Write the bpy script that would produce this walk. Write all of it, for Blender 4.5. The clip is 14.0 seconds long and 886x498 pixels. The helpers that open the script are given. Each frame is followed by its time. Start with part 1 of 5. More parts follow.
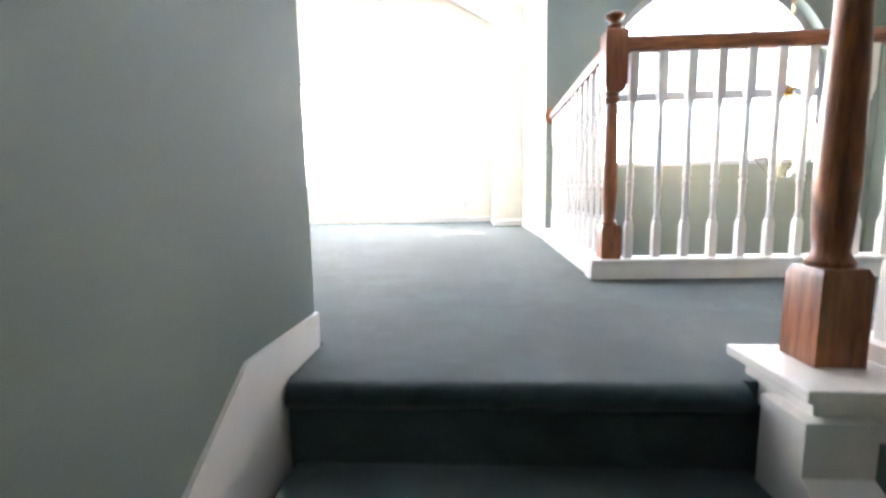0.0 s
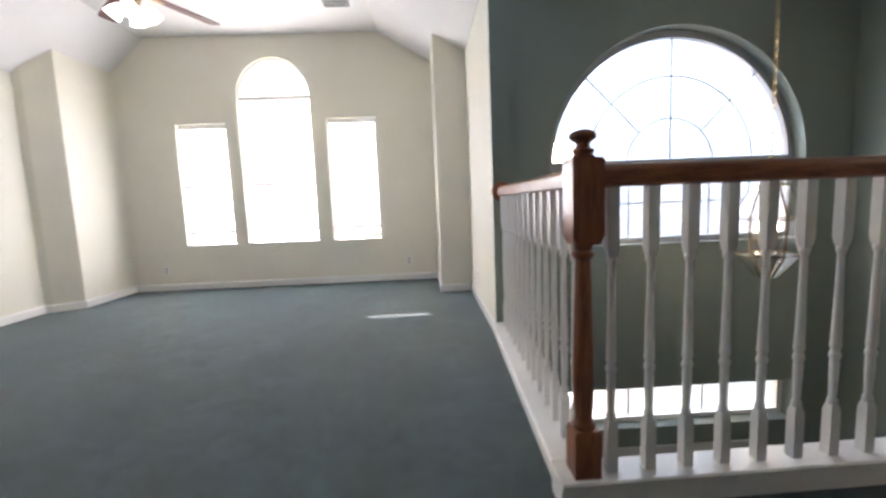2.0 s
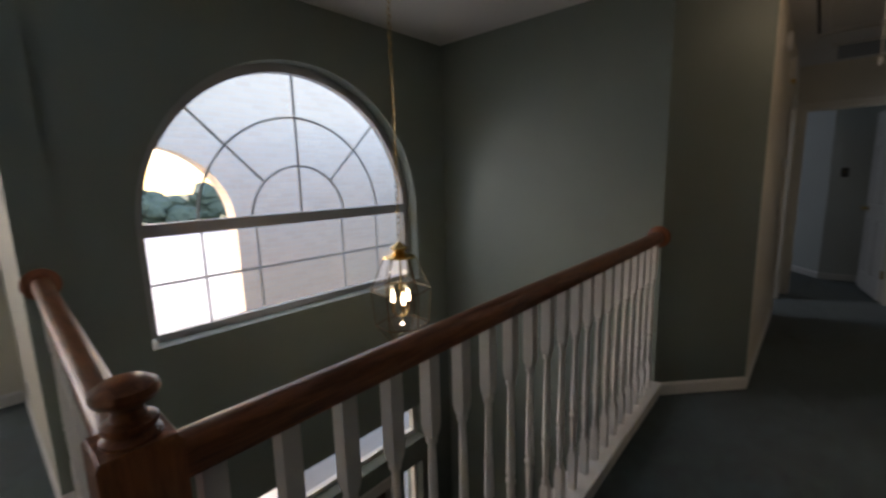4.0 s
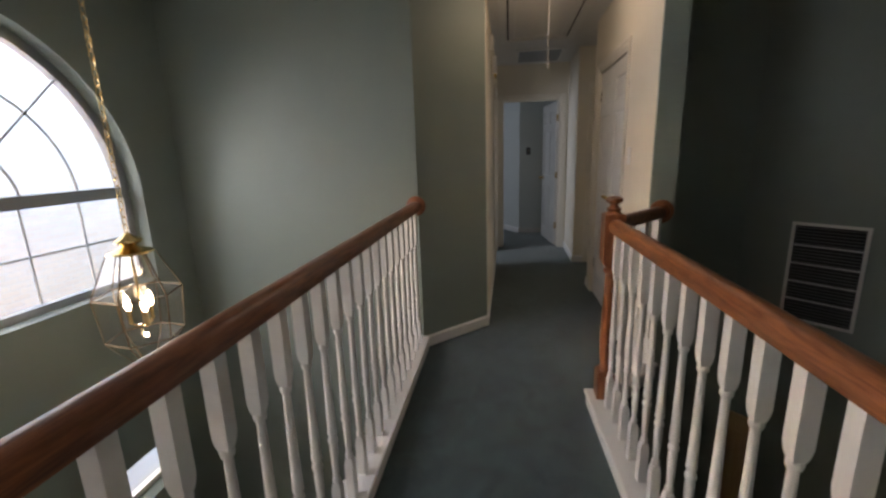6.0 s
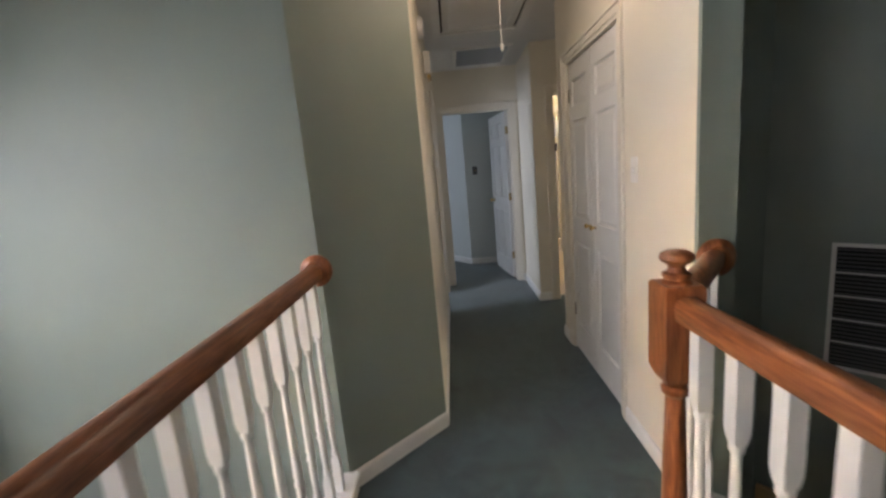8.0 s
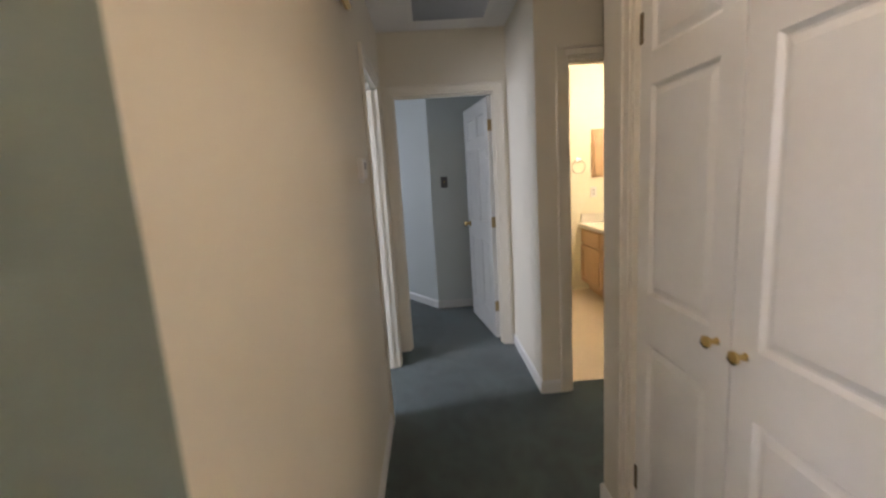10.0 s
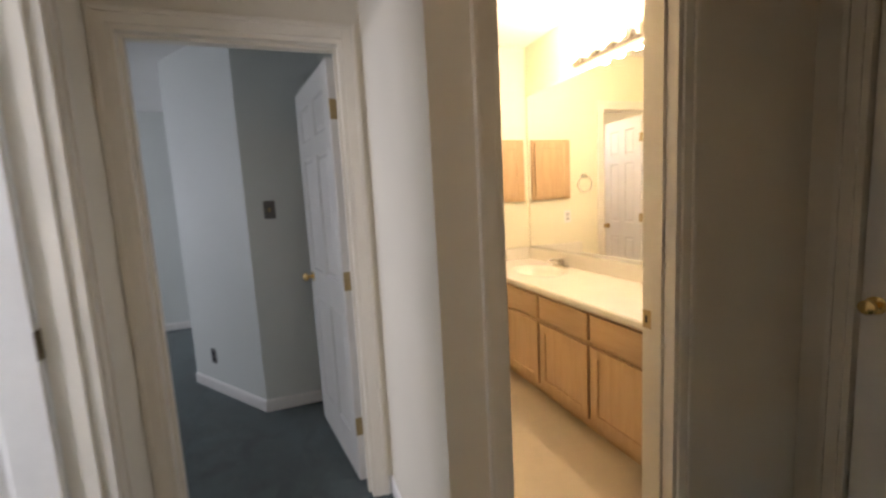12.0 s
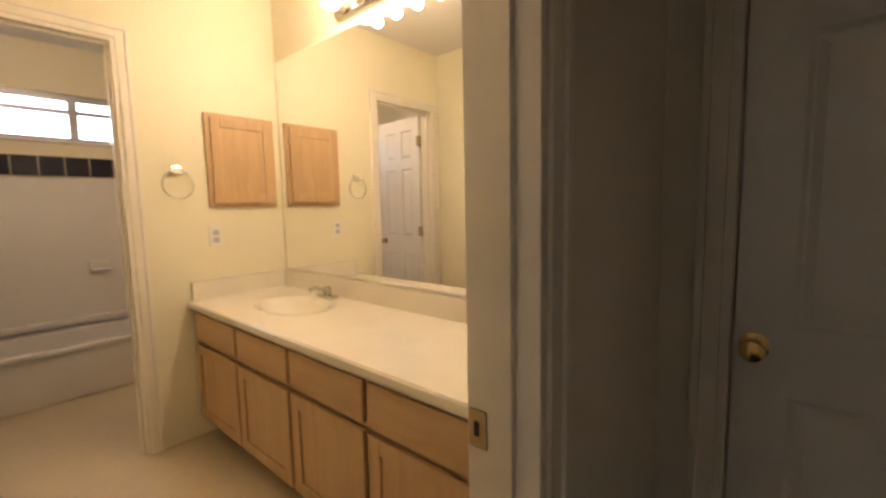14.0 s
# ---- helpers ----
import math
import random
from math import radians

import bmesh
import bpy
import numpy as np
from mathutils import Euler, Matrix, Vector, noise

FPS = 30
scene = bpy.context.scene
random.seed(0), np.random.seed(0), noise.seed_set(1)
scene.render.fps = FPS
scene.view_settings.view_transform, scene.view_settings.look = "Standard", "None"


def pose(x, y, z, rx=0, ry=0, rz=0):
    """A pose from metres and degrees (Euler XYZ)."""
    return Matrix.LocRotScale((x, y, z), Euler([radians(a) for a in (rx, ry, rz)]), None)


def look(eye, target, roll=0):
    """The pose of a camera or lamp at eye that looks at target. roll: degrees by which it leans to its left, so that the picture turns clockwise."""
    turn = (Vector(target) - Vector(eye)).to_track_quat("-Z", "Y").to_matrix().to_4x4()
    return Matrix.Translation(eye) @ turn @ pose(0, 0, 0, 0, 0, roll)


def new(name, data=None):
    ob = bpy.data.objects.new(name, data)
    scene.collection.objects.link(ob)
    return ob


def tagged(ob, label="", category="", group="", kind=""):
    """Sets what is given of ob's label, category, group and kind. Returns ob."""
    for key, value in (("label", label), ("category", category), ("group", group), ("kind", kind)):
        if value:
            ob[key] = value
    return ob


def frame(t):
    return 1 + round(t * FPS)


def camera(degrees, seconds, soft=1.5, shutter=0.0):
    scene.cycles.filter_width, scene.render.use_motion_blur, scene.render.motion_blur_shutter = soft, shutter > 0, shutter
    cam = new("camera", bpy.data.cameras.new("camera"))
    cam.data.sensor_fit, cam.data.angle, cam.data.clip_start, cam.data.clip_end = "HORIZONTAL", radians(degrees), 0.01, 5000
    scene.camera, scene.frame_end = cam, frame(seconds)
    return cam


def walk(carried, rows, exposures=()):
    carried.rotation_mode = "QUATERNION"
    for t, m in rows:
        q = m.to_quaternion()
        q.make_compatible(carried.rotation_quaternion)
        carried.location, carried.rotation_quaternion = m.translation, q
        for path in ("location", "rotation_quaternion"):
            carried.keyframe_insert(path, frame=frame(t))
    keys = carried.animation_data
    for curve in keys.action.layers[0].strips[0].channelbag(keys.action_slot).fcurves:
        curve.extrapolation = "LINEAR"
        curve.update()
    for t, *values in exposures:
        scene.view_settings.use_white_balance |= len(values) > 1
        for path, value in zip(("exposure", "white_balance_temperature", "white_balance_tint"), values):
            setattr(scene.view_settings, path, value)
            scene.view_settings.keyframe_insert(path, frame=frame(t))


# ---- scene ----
cam = camera(92.6, 14.0, 2.5, 0.4)
PATH = [
    (0, (0.693, 0.453, 0.396), (0.565, 2.433, 0.142), -1.2),
    (0.5, (0.701, 0.646, 0.541), (0.602, 2.626, 0.275), -1.4),
    (1, (0.746, 0.855, 0.68), (0.558, 2.819, 0.351), -1.6),
    (1.5, (0.761, 1.02, 0.84), (0.657, 3.003, 0.602), -2.7),
    (2, (0.855, 1.181, 0.967), (0.934, 3.168, 0.746), -2.3),
    (2.5, (0.965, 1.347, 1.131), (1.29, 3.301, 0.858), -1.0),
    (3, (1.021, 1.489, 1.261), (1.774, 3.326, 1.023), -2.6),
    (3.5, (1.124, 1.636, 1.368), (2.295, 3.237, 1.112), -2.1),
    (4, (1.219, 1.773, 1.402), (2.696, 3.083, 1.079), -1.6),
    (6.3, (1.221, 1.862, 1.352), (3.149, 2.116, 0.886), -1.8),
    (6.5, (1.294, 1.859, 1.346), (3.221, 2.097, 0.865), -1.9),
    (7, (1.594, 1.848, 1.357), (3.527, 2.059, 0.891), -3.7),
    (7.5, (1.937, 1.889, 1.359), (3.888, 2.067, 0.96), -2.6),
    (8, (2.31, 1.896, 1.376), (4.277, 1.962, 1.019), -5.1),
    (8.5, (2.695, 1.859, 1.388), (4.67, 1.843, 1.073), -4.3),
    (8.7, (2.846, 1.83, 1.407), (4.816, 1.855, 1.062), -3.3),
    (10.8, (4.652, 1.613, 1.377), (6.619, 1.434, 1.062), -3.1),
    (11, (4.791, 1.565, 1.37), (6.751, 1.331, 1.05), -2.3),
    (11.5, (5.158, 1.51, 1.392), (7.097, 1.091, 1.137), -1.5),
    (12, (5.481, 1.422, 1.382), (7.353, 0.762, 1.135), -3.1),
    (12.5, (5.747, 1.301, 1.392), (7.547, 0.46, 1.156), -1.5),
    (13, (5.953, 1.178, 1.377), (7.607, 0.064, 1.218), -1.8),
    (13.5, (6.104, 0.985, 1.34), (7.554, -0.384, 1.193), -2.1),
    (14, (6.209, 0.814, 1.284), (7.519, -0.683, 1.08), -1.2),
]
EXPOSURES = [(0, 3.85, 5950, 20), (0.5, 3.15, 5950, 20), (1, 2.55, 5900, 20), (1.5, 2.2, 5950, 20), (2, 1.8, 6050, 20), (2.5, 1.2, 6050, 20), (3, 0.65, 6200, 20), (3.5, 0.25, 6500, 20), (4.2, 0.15, 6600, 21),
             (6.3, 1.65, 6600, 21), (7, 1.9, 6550, 21), (8.5, 2.35, 6300, 20), (11, 2.6, 6900, 24), (12.5, 2.58, 7100, 25), (13.5, 1.95, 7500, 26), (14, 1.8, 7500, 27)]
walk(cam, [(t, look(eye, target, roll)) for t, eye, target, roll in PATH], EXPOSURES)

# ---------------------------------------------------------------- world, sun, large lights
world = bpy.data.worlds.new("world")
scene.world = world
world.use_nodes = True
wn = world.node_tree
sky = wn.nodes.new("ShaderNodeTexSky")
sky.sky_type, sky.sun_disc = "NISHITA", False
sky.dust_density, sky.ozone_density = 2.5, 1.0
sky.sun_elevation, sky.sun_rotation = radians(18), radians(-18)
wn.links.new(sky.outputs[0], wn.nodes["Background"].inputs[0])
wn.nodes["Background"].inputs[1].default_value = 0.75

sun = new("sun", bpy.data.lights.new("sun", "SUN"))
sun.data.energy, sun.data.angle, sun.data.color = 5.0, radians(0.5), (1.0, 0.94, 0.84)
sun.matrix_world = look((-5.85, 18.3, 6.0), (0, 0, 0))


def area(name, eye, target, sx, sy, watts, color):
    ob = new(name, bpy.data.lights.new(name, "AREA"))
    ob.data.shape, ob.data.size, ob.data.size_y = "RECTANGLE", sx, sy
    ob.data.energy, ob.data.color = watts, color
    ob.matrix_world = look(eye, target)
    return ob


def bulb_light(name, at, watts, color, radius=0.04):
    ob = new(name, bpy.data.lights.new(name, "POINT"))
    ob.data.energy, ob.data.color, ob.data.shadow_soft_size = watts, color, radius
    ob.matrix_world = pose(*at)
    return ob


DAY = (0.86, 0.93, 1.0)
WARM = (1.0, 0.80, 0.56)
# daylight in the openings of the windows
area("daylight_room_left", (-1.80, 6.605, 1.285), (-1.80, 0, 1.285), 0.57, 1.44, 3.2, DAY)
area("daylight_room_middle", (-0.907, 6.605, 1.44), (-0.907, 0, 1.44), 0.85, 1.75, 5.8, DAY)
area("daylight_room_right", (0.005, 6.605, 1.30), (0.005, 0, 1.30), 0.57, 1.42, 3.2, DAY)
area("daylight_foyer", (2.70, 4.212, 1.20), (2.70, 0, 1.0), 1.70, 1.10, 1.3, (1.0, 0.97, 0.97))
# lamp added outside the foyer window, in place of slanting sky light
area("entry_sky_fill", (1.95, 5.5, 2.3), (3.75, 2.4, 0.9), 1.0, 1.2, 11.0, (0.97, 0.98, 1.0))
# lamps added before solid walls, for daylight from windows that aren't built
area("bedroom_day_fill", (10.0, 5.85, 1.5), (9.0, 2.0, 1.0), 1.6, 1.3, 8.5, (0.76, 0.87, 1.0))
area("side_room_day_fill", (5.86, 4.42, 1.5), (6.95, 1.08, 1.1), 0.8, 1.2, 9.0, (0.82, 0.90, 1.0))
# lamps that are switched on
# the hall's light is an added fill; its fitting stays out of view
bulb_light("hall_fill", (4.29, 1.55, 2.385), 0.85, (1.0, 0.75, 0.46), 0.07)
for i in range(4):
    bulb_light("vanity_bulb", (7.575 + 0.15 * i, -0.385, 2.275), 1.7, (1.0, 0.84, 0.60), 0.03)
# bare point light added to brighten the tub room; it has no fitting
bulb_light("tub_room_fill", (9.4, 0.5, 2.50), 3.2, (1.0, 0.80, 0.60), 0.06)
bulb_light("lantern_light", (2.79, 3.49, 0.60), 0.3, WARM, 0.008)
bulb_light("fan_light", (-1.21, 4.55, 2.36), 1.6, (1.0, 0.88, 0.74), 0.09)

# ---------------------------------------------------------------- materials


def material(name, color, rough=0.6, metal=0.0, bump=0.0, scale=60.0, vary=0.06, stain=0.0, stain_scale=1.4, spec=0.5, coat=0.0):
    m = bpy.data.materials.new(name)
    m.use_nodes = True
    n, l = m.node_tree.nodes, m.node_tree.links
    b = n["Principled BSDF"]
    b.inputs["Roughness"].default_value, b.inputs["Metallic"].default_value = rough, metal
    b.inputs["Specular IOR Level"].default_value, b.inputs["Coat Weight"].default_value = spec, coat
    geo = n.new("ShaderNodeTexCoord")
    fine, broad = n.new("ShaderNodeTexNoise"), n.new("ShaderNodeTexNoise")
    fine.inputs["Scale"].default_value, fine.inputs["Detail"].default_value = scale, 4
    broad.inputs["Scale"].default_value, broad.inputs["Detail"].default_value = stain_scale, 5
    for x in (fine, broad):
        l.new(geo.outputs["Object"], x.inputs["Vector"])
    ramp = n.new("ShaderNodeMix")
    ramp.data_type = "RGBA"
    ramp.inputs[6].default_value = (*[c * (1 - vary) for c in color], 1)
    ramp.inputs[7].default_value = (*[min(1, c * (1 + vary)) for c in color], 1)
    l.new(fine.outputs["Fac"], ramp.inputs[0])
    mul = n.new("ShaderNodeMix")
    mul.data_type, mul.blend_type = "RGBA", "MULTIPLY"
    mr = n.new("ShaderNodeMapRange")
    mr.inputs[1].default_value, mr.inputs[2].default_value = 0.35, 0.7
    mr.inputs[3].default_value, mr.inputs[4].default_value = 1 - stain, 1.0
    l.new(broad.outputs["Fac"], mr.inputs[0])
    mul.inputs[0].default_value = 1.0
    l.new(ramp.outputs[2], mul.inputs[6])
    l.new(mr.outputs[0], mul.inputs[7])
    l.new(mul.outputs[2], b.inputs["Base Color"])
    if bump:
        bn = n.new("ShaderNodeBump")
        bn.inputs["Strength"].default_value, bn.inputs["Distance"].default_value = bump, 0.004
        l.new(fine.outputs["Fac"], bn.inputs["Height"])
        l.new(bn.outputs[0], b.inputs["Normal"])
    return m


def wood(name, dark, light, along="X", rough=0.35, scale=9.0, coat=0.2):
    m = bpy.data.materials.new(name)
    m.use_nodes = True
    n, l = m.node_tree.nodes, m.node_tree.links
    b = n["Principled BSDF"]
    b.inputs["Roughness"].default_value, b.inputs["Coat Weight"].default_value, b.inputs["Coat Roughness"].default_value = rough, coat, 0.25
    geo, mp = n.new("ShaderNodeTexCoord"), n.new("ShaderNodeMapping")
    mp.inputs["Scale"].default_value = {"X": (0.7, 7, 7), "Y": (7, 0.7, 7), "Z": (7, 7, 0.7)}[along]
    l.new(geo.outputs["Object"], mp.inputs["Vector"])
    grain, streak = n.new("ShaderNodeTexNoise"), n.new("ShaderNodeTexNoise")
    grain.inputs["Scale"].default_value, grain.inputs["Detail"].default_value, grain.inputs["Distortion"].default_value = scale, 6, 0.8
    streak.inputs["Scale"].default_value, streak.inputs["Detail"].default_value = scale * 4, 3
    for x in (grain, streak):
        l.new(mp.outputs[0], x.inputs["Vector"])
    add = n.new("ShaderNodeMath")
    add.operation = "MULTIPLY_ADD"
    l.new(streak.outputs["Fac"], add.inputs[0])
    add.inputs[1].default_value = 0.35
    l.new(grain.outputs["Fac"], add.inputs[2])
    cr = n.new("ShaderNodeValToRGB")
    cr.color_ramp.elements[0].position, cr.color_ramp.elements[0].color = 0.45, (*dark, 1)
    cr.color_ramp.elements[1].position, cr.color_ramp.elements[1].color = 0.85, (*light, 1)
    l.new(add.outputs[0], cr.inputs[0])
    l.new(cr.outputs[0], b.inputs["Base Color"])
    bn = n.new("ShaderNodeBump")
    bn.inputs["Strength"].default_value, bn.inputs["Distance"].default_value = 0.15, 0.002
    l.new(streak.outputs["Fac"], bn.inputs["Height"])
    l.new(bn.outputs[0], b.inputs["Normal"])
    return m


def glowing(name, color, strength):
    m = bpy.data.materials.new(name)
    m.use_nodes = True
    b = m.node_tree.nodes["Principled BSDF"]
    b.inputs["Base Color"].default_value = (*color, 1)
    b.inputs["Emission Color"].default_value, b.inputs["Emission Strength"].default_value = (*color, 1), strength
    return m


def clear(name, tint=(1, 1, 1), rough=0.0, ior=1.1):
    m = bpy.data.materials.new(name)
    m.use_nodes = True
    b = m.node_tree.nodes["Principled BSDF"]
    b.inputs["Base Color"].default_value, b.inputs["Roughness"].default_value = (*tint, 1), rough
    b.inputs["Transmission Weight"].default_value, b.inputs["IOR"].default_value = 1.0, ior
    return m


def carpet_material():
    m = material("carpet", (0.058, 0.102, 0.105), 0.95, bump=1.0, scale=420, vary=0.40, stain=0.30, stain_scale=2.2, spec=0.1)
    n, l = m.node_tree.nodes, m.node_tree.links
    b = n["Principled BSDF"]
    b.inputs["Sheen Weight"].default_value, b.inputs["Sheen Roughness"].default_value = 0.35, 0.5
    # pile brushed this way and that by feet: soft blotches a hand wide
    tc, no, mr, mx = n.new("ShaderNodeTexCoord"), n.new("ShaderNodeTexNoise"), n.new("ShaderNodeMapRange"), n.new("ShaderNodeMix")
    no.inputs["Scale"].default_value, no.inputs["Detail"].default_value, no.inputs["Roughness"].default_value, no.inputs["Distortion"].default_value = 6.0, 6, 0.62, 1.2
    l.new(tc.outputs["Object"], no.inputs["Vector"])
    mr.inputs[1].default_value, mr.inputs[2].default_value, mr.inputs[3].default_value, mr.inputs[4].default_value = 0.36, 0.64, 0.66, 1.14
    l.new(no.outputs["Fac"], mr.inputs[0])
    mx.data_type, mx.blend_type = "RGBA", "MULTIPLY"
    mx.inputs[0].default_value = 1.0
    old = b.inputs["Base Color"].links[0].from_socket
    l.new(old, mx.inputs[6])
    l.new(mr.outputs[0], mx.inputs[7])
    l.new(mx.outputs[2], b.inputs["Base Color"])
    return m


def blind_material():
    m = bpy.data.materials.new("window_blind")
    m.use_nodes = True
    n, l = m.node_tree.nodes, m.node_tree.links
    n.remove(n["Principled BSDF"])
    d, t, mix = n.new("ShaderNodeBsdfDiffuse"), n.new("ShaderNodeBsdfTranslucent"), n.new("ShaderNodeMixShader")
    d.inputs[0].default_value, t.inputs[0].default_value = (0.85, 0.85, 0.85, 1), (0.85, 0.87, 0.9, 1)
    mix.inputs[0].default_value = 0.6
    l.new(d.outputs[0], mix.inputs[1])
    l.new(t.outputs[0], mix.inputs[2])
    l.new(mix.outputs[0], n["Material Output"].inputs[0])
    return m


GREEN = material("sage_wall_paint", (0.232, 0.274, 0.240), 0.55, bump=0.12, scale=160, vary=0.03, stain=0.05)
CREAM = material("cream_wall_paint", (0.80, 0.77, 0.66), 0.6, bump=0.12, scale=160, vary=0.02, stain=0.05)
HALLW = material("off_white_wall_paint", (0.78, 0.73, 0.62), 0.55, bump=0.12, scale=160, vary=0.02, stain=0.06)
YELLOW = material("pale_yellow_wall_paint", (0.80, 0.75, 0.57), 0.5, bump=0.1, scale=160, vary=0.02, stain=0.04)
BEDW = material("pale_grey_wall_paint", (0.68, 0.71, 0.68), 0.6, bump=0.1, scale=160, vary=0.02, stain=0.05)
CEIL = material("textured_ceiling_paint", (0.80, 0.79, 0.77), 0.8, bump=0.6, scale=90, vary=0.04, stain=0.05)
TRIM = material("white_trim_paint", (0.80, 0.79, 0.76), 0.32, bump=0.05, scale=40, vary=0.02, stain=0.05, stain_scale=5)
CASING = material("cream_trim_paint", (0.79, 0.745, 0.65), 0.34, bump=0.05, scale=40, vary=0.02, stain=0.05, stain_scale=5)
CARPET = carpet_material()
VINYL = material("beige_vinyl_floor", (0.62, 0.52, 0.36), 0.35, bump=0.05, scale=25, vary=0.06, stain=0.12)
OAK_X = wood("red_oak_along_x", (0.13, 0.038, 0.013), (0.33, 0.115, 0.040), "X")
OAK_Y = wood("red_oak_along_y", (0.13, 0.038, 0.013), (0.33, 0.115, 0.040), "Y")
OAK_Z = wood("red_oak_upright", (0.13, 0.038, 0.013), (0.32, 0.11, 0.038), "Z")
MAPLE_X = wood("pale_oak_along_x", (0.50, 0.32, 0.165), (0.57, 0.385, 0.21), "X", 0.45, 4, 0.05)
MAPLE_Z = wood("pale_oak_upright", (0.50, 0.32, 0.165), (0.57, 0.385, 0.21), "Z", 0.45, 4, 0.05)
DARKW = wood("dark_brown_door_wood", (0.05, 0.02, 0.012), (0.11, 0.045, 0.025), "Z")
FANW = wood("mahogany_fan_blade", (0.06, 0.015, 0.012), (0.13, 0.03, 0.022), "X")
BRASS = material("polished_brass", (0.72, 0.52, 0.22), 0.22, 1.0, vary=0.08, scale=30)
LANBRASS = material("dark_aged_brass", (0.16, 0.12, 0.07), 0.42, 1.0, vary=0.2, scale=60)
OLDBRASS = material("aged_brass", (0.45, 0.34, 0.18), 0.38, 1.0, vary=0.15, scale=60)
CHROME = material("chrome", (0.75, 0.75, 0.74), 0.12, 1.0, vary=0.03, scale=20)
NICKEL = material("polished_nickel", (0.60, 0.57, 0.52), 0.2, 1.0, vary=0.05, scale=20)
# white plastic with shade put into its colour, so sockets show on plates
SOCKET = material("shaded_plastic", (0.45, 0.44, 0.42), 0.4, vary=0.05)
COUNTER = material("cultured_marble", (0.80, 0.75, 0.64), 0.18, vary=0.03, scale=9, stain=0.05, stain_scale=4, coat=0.3)
PLASTIC = material("white_plastic", (0.78, 0.77, 0.74), 0.35, vary=0.02)
GREYP = material("dark_grey_plate", (0.10, 0.10, 0.10), 0.4, vary=0.1)
DARK = material("dark_void", (0.02, 0.02, 0.02), 0.9, vary=0.1)
TUBW = material("white_tub_acrylic", (0.78, 0.76, 0.74), 0.15, vary=0.02, coat=0.3)
NAVY = material("dark_blue_tile", (0.012, 0.012, 0.03), 0.12, vary=0.2, scale=8)
ALU = material("aluminium_window_frame", (0.42, 0.43, 0.45), 0.4, 0.6, vary=0.05)
LEAD = material("grey_muntin", (0.68, 0.68, 0.67), 0.5, vary=0.05)
GLASS = clear("window_glass")
LANGLASS = clear("lantern_glass", ior=1.4)
BLIND = blind_material()
MIRROR = material("mirror_silver", (0.93, 0.93, 0.91), 0.01, 1.0, vary=0.0)
BRICK = material("pale_brick", (0.42, 0.34, 0.28), 0.85, bump=0.5, scale=40, vary=0.15, stain=0.15)
MORTAR = material("light_mortar", (0.55, 0.52, 0.48), 0.9, bump=0.4, scale=80, vary=0.1)
GRASS = material("lawn", (0.07, 0.10, 0.035), 0.95, bump=0.6, scale=30, vary=0.4, stain=0.3, stain_scale=0.4)
HARDW = wood("hardwood_floor", (0.16, 0.08, 0.035), (0.30, 0.16, 0.07), "Y")

# ---------------------------------------------------------------- mesh helpers


def part(name, bm, mat, parent=None, label="", smooth=False):
    me = bpy.data.meshes.new(name)
    bmesh.ops.recalc_face_normals(bm, faces=bm.faces[:])
    bm.to_mesh(me)
    bm.free()
    for x in (mat if isinstance(mat, (list, tuple)) else [mat]):
        me.materials.append(x)
    if smooth:
        for p in me.polygons:
            p.use_smooth = True
        me.set_sharp_from_angle(angle=radians(38))
    ob = new(name, me)
    if parent is not None:
        ob.parent = parent
    if label:
        ob["label"] = label
    return ob


def share(name, ob, parent, m):
    """Another object on the same mesh."""
    o = new(name, ob.data)
    o.parent = parent
    o.matrix_basis = m
    return o


def thing(name, m, label, category, group=""):
    ob = new(name)
    ob.empty_display_size = 0.1
    ob.matrix_basis = m
    return tagged(ob, label, category, group)


def block(bm, x0, y0, z0, x1, y1, z1, bevel=0.0, mi=0):
    vs = [bm.verts.new((x, y, z)) for x in (x0, x1) for y in (y0, y1) for z in (z0, z1)]
    fs = []
    for q in ((0, 1, 3, 2), (4, 6, 7, 5), (0, 4, 5, 1), (2, 3, 7, 6), (0, 2, 6, 4), (1, 5, 7, 3)):
        f = bm.faces.new([vs[i] for i in q])
        f.material_index = mi
        fs.append(f)
    if bevel:
        es = list({e for f in fs for e in f.edges})
        bmesh.ops.bevel(bm, geom=es, offset=bevel, segments=2, affect="EDGES", profile=0.6)
    return vs


def boxes(*rows, bevel=0.0):
    bm = bmesh.new()
    for r in rows:
        block(bm, *r, bevel=bevel)
    return bm


def lathe(bm, profile, at=(0, 0, 0), seg=16, square=False, axis="Z"):
    """Turn (radius, height) pairs round an axis; square: four sides across flats of 2*radius."""
    n = 4 if square else seg
    k = math.sqrt(2) if square else 1
    rings = []
    for r, h in profile:
        ring = []
        for i in range(n):
            a = 2 * math.pi * (i + (0.5 if square else 0)) / n
            p = (r * k * math.cos(a), r * k * math.sin(a), h)
            p = {"Z": p, "X": (p[2], p[0], p[1]), "Y": (p[0], p[2], p[1])}[axis]
            ring.append(bm.verts.new((p[0] + at[0], p[1] + at[1], p[2] + at[2])))
        rings.append(ring)
    for a, b in zip(rings, rings[1:]):
        for i in range(n):
            bm.faces.new((a[i], a[(i + 1) % n], b[(i + 1) % n], b[i]))
    bm.faces.new(rings[0][::-1])
    bm.faces.new(rings[-1])
    return bm


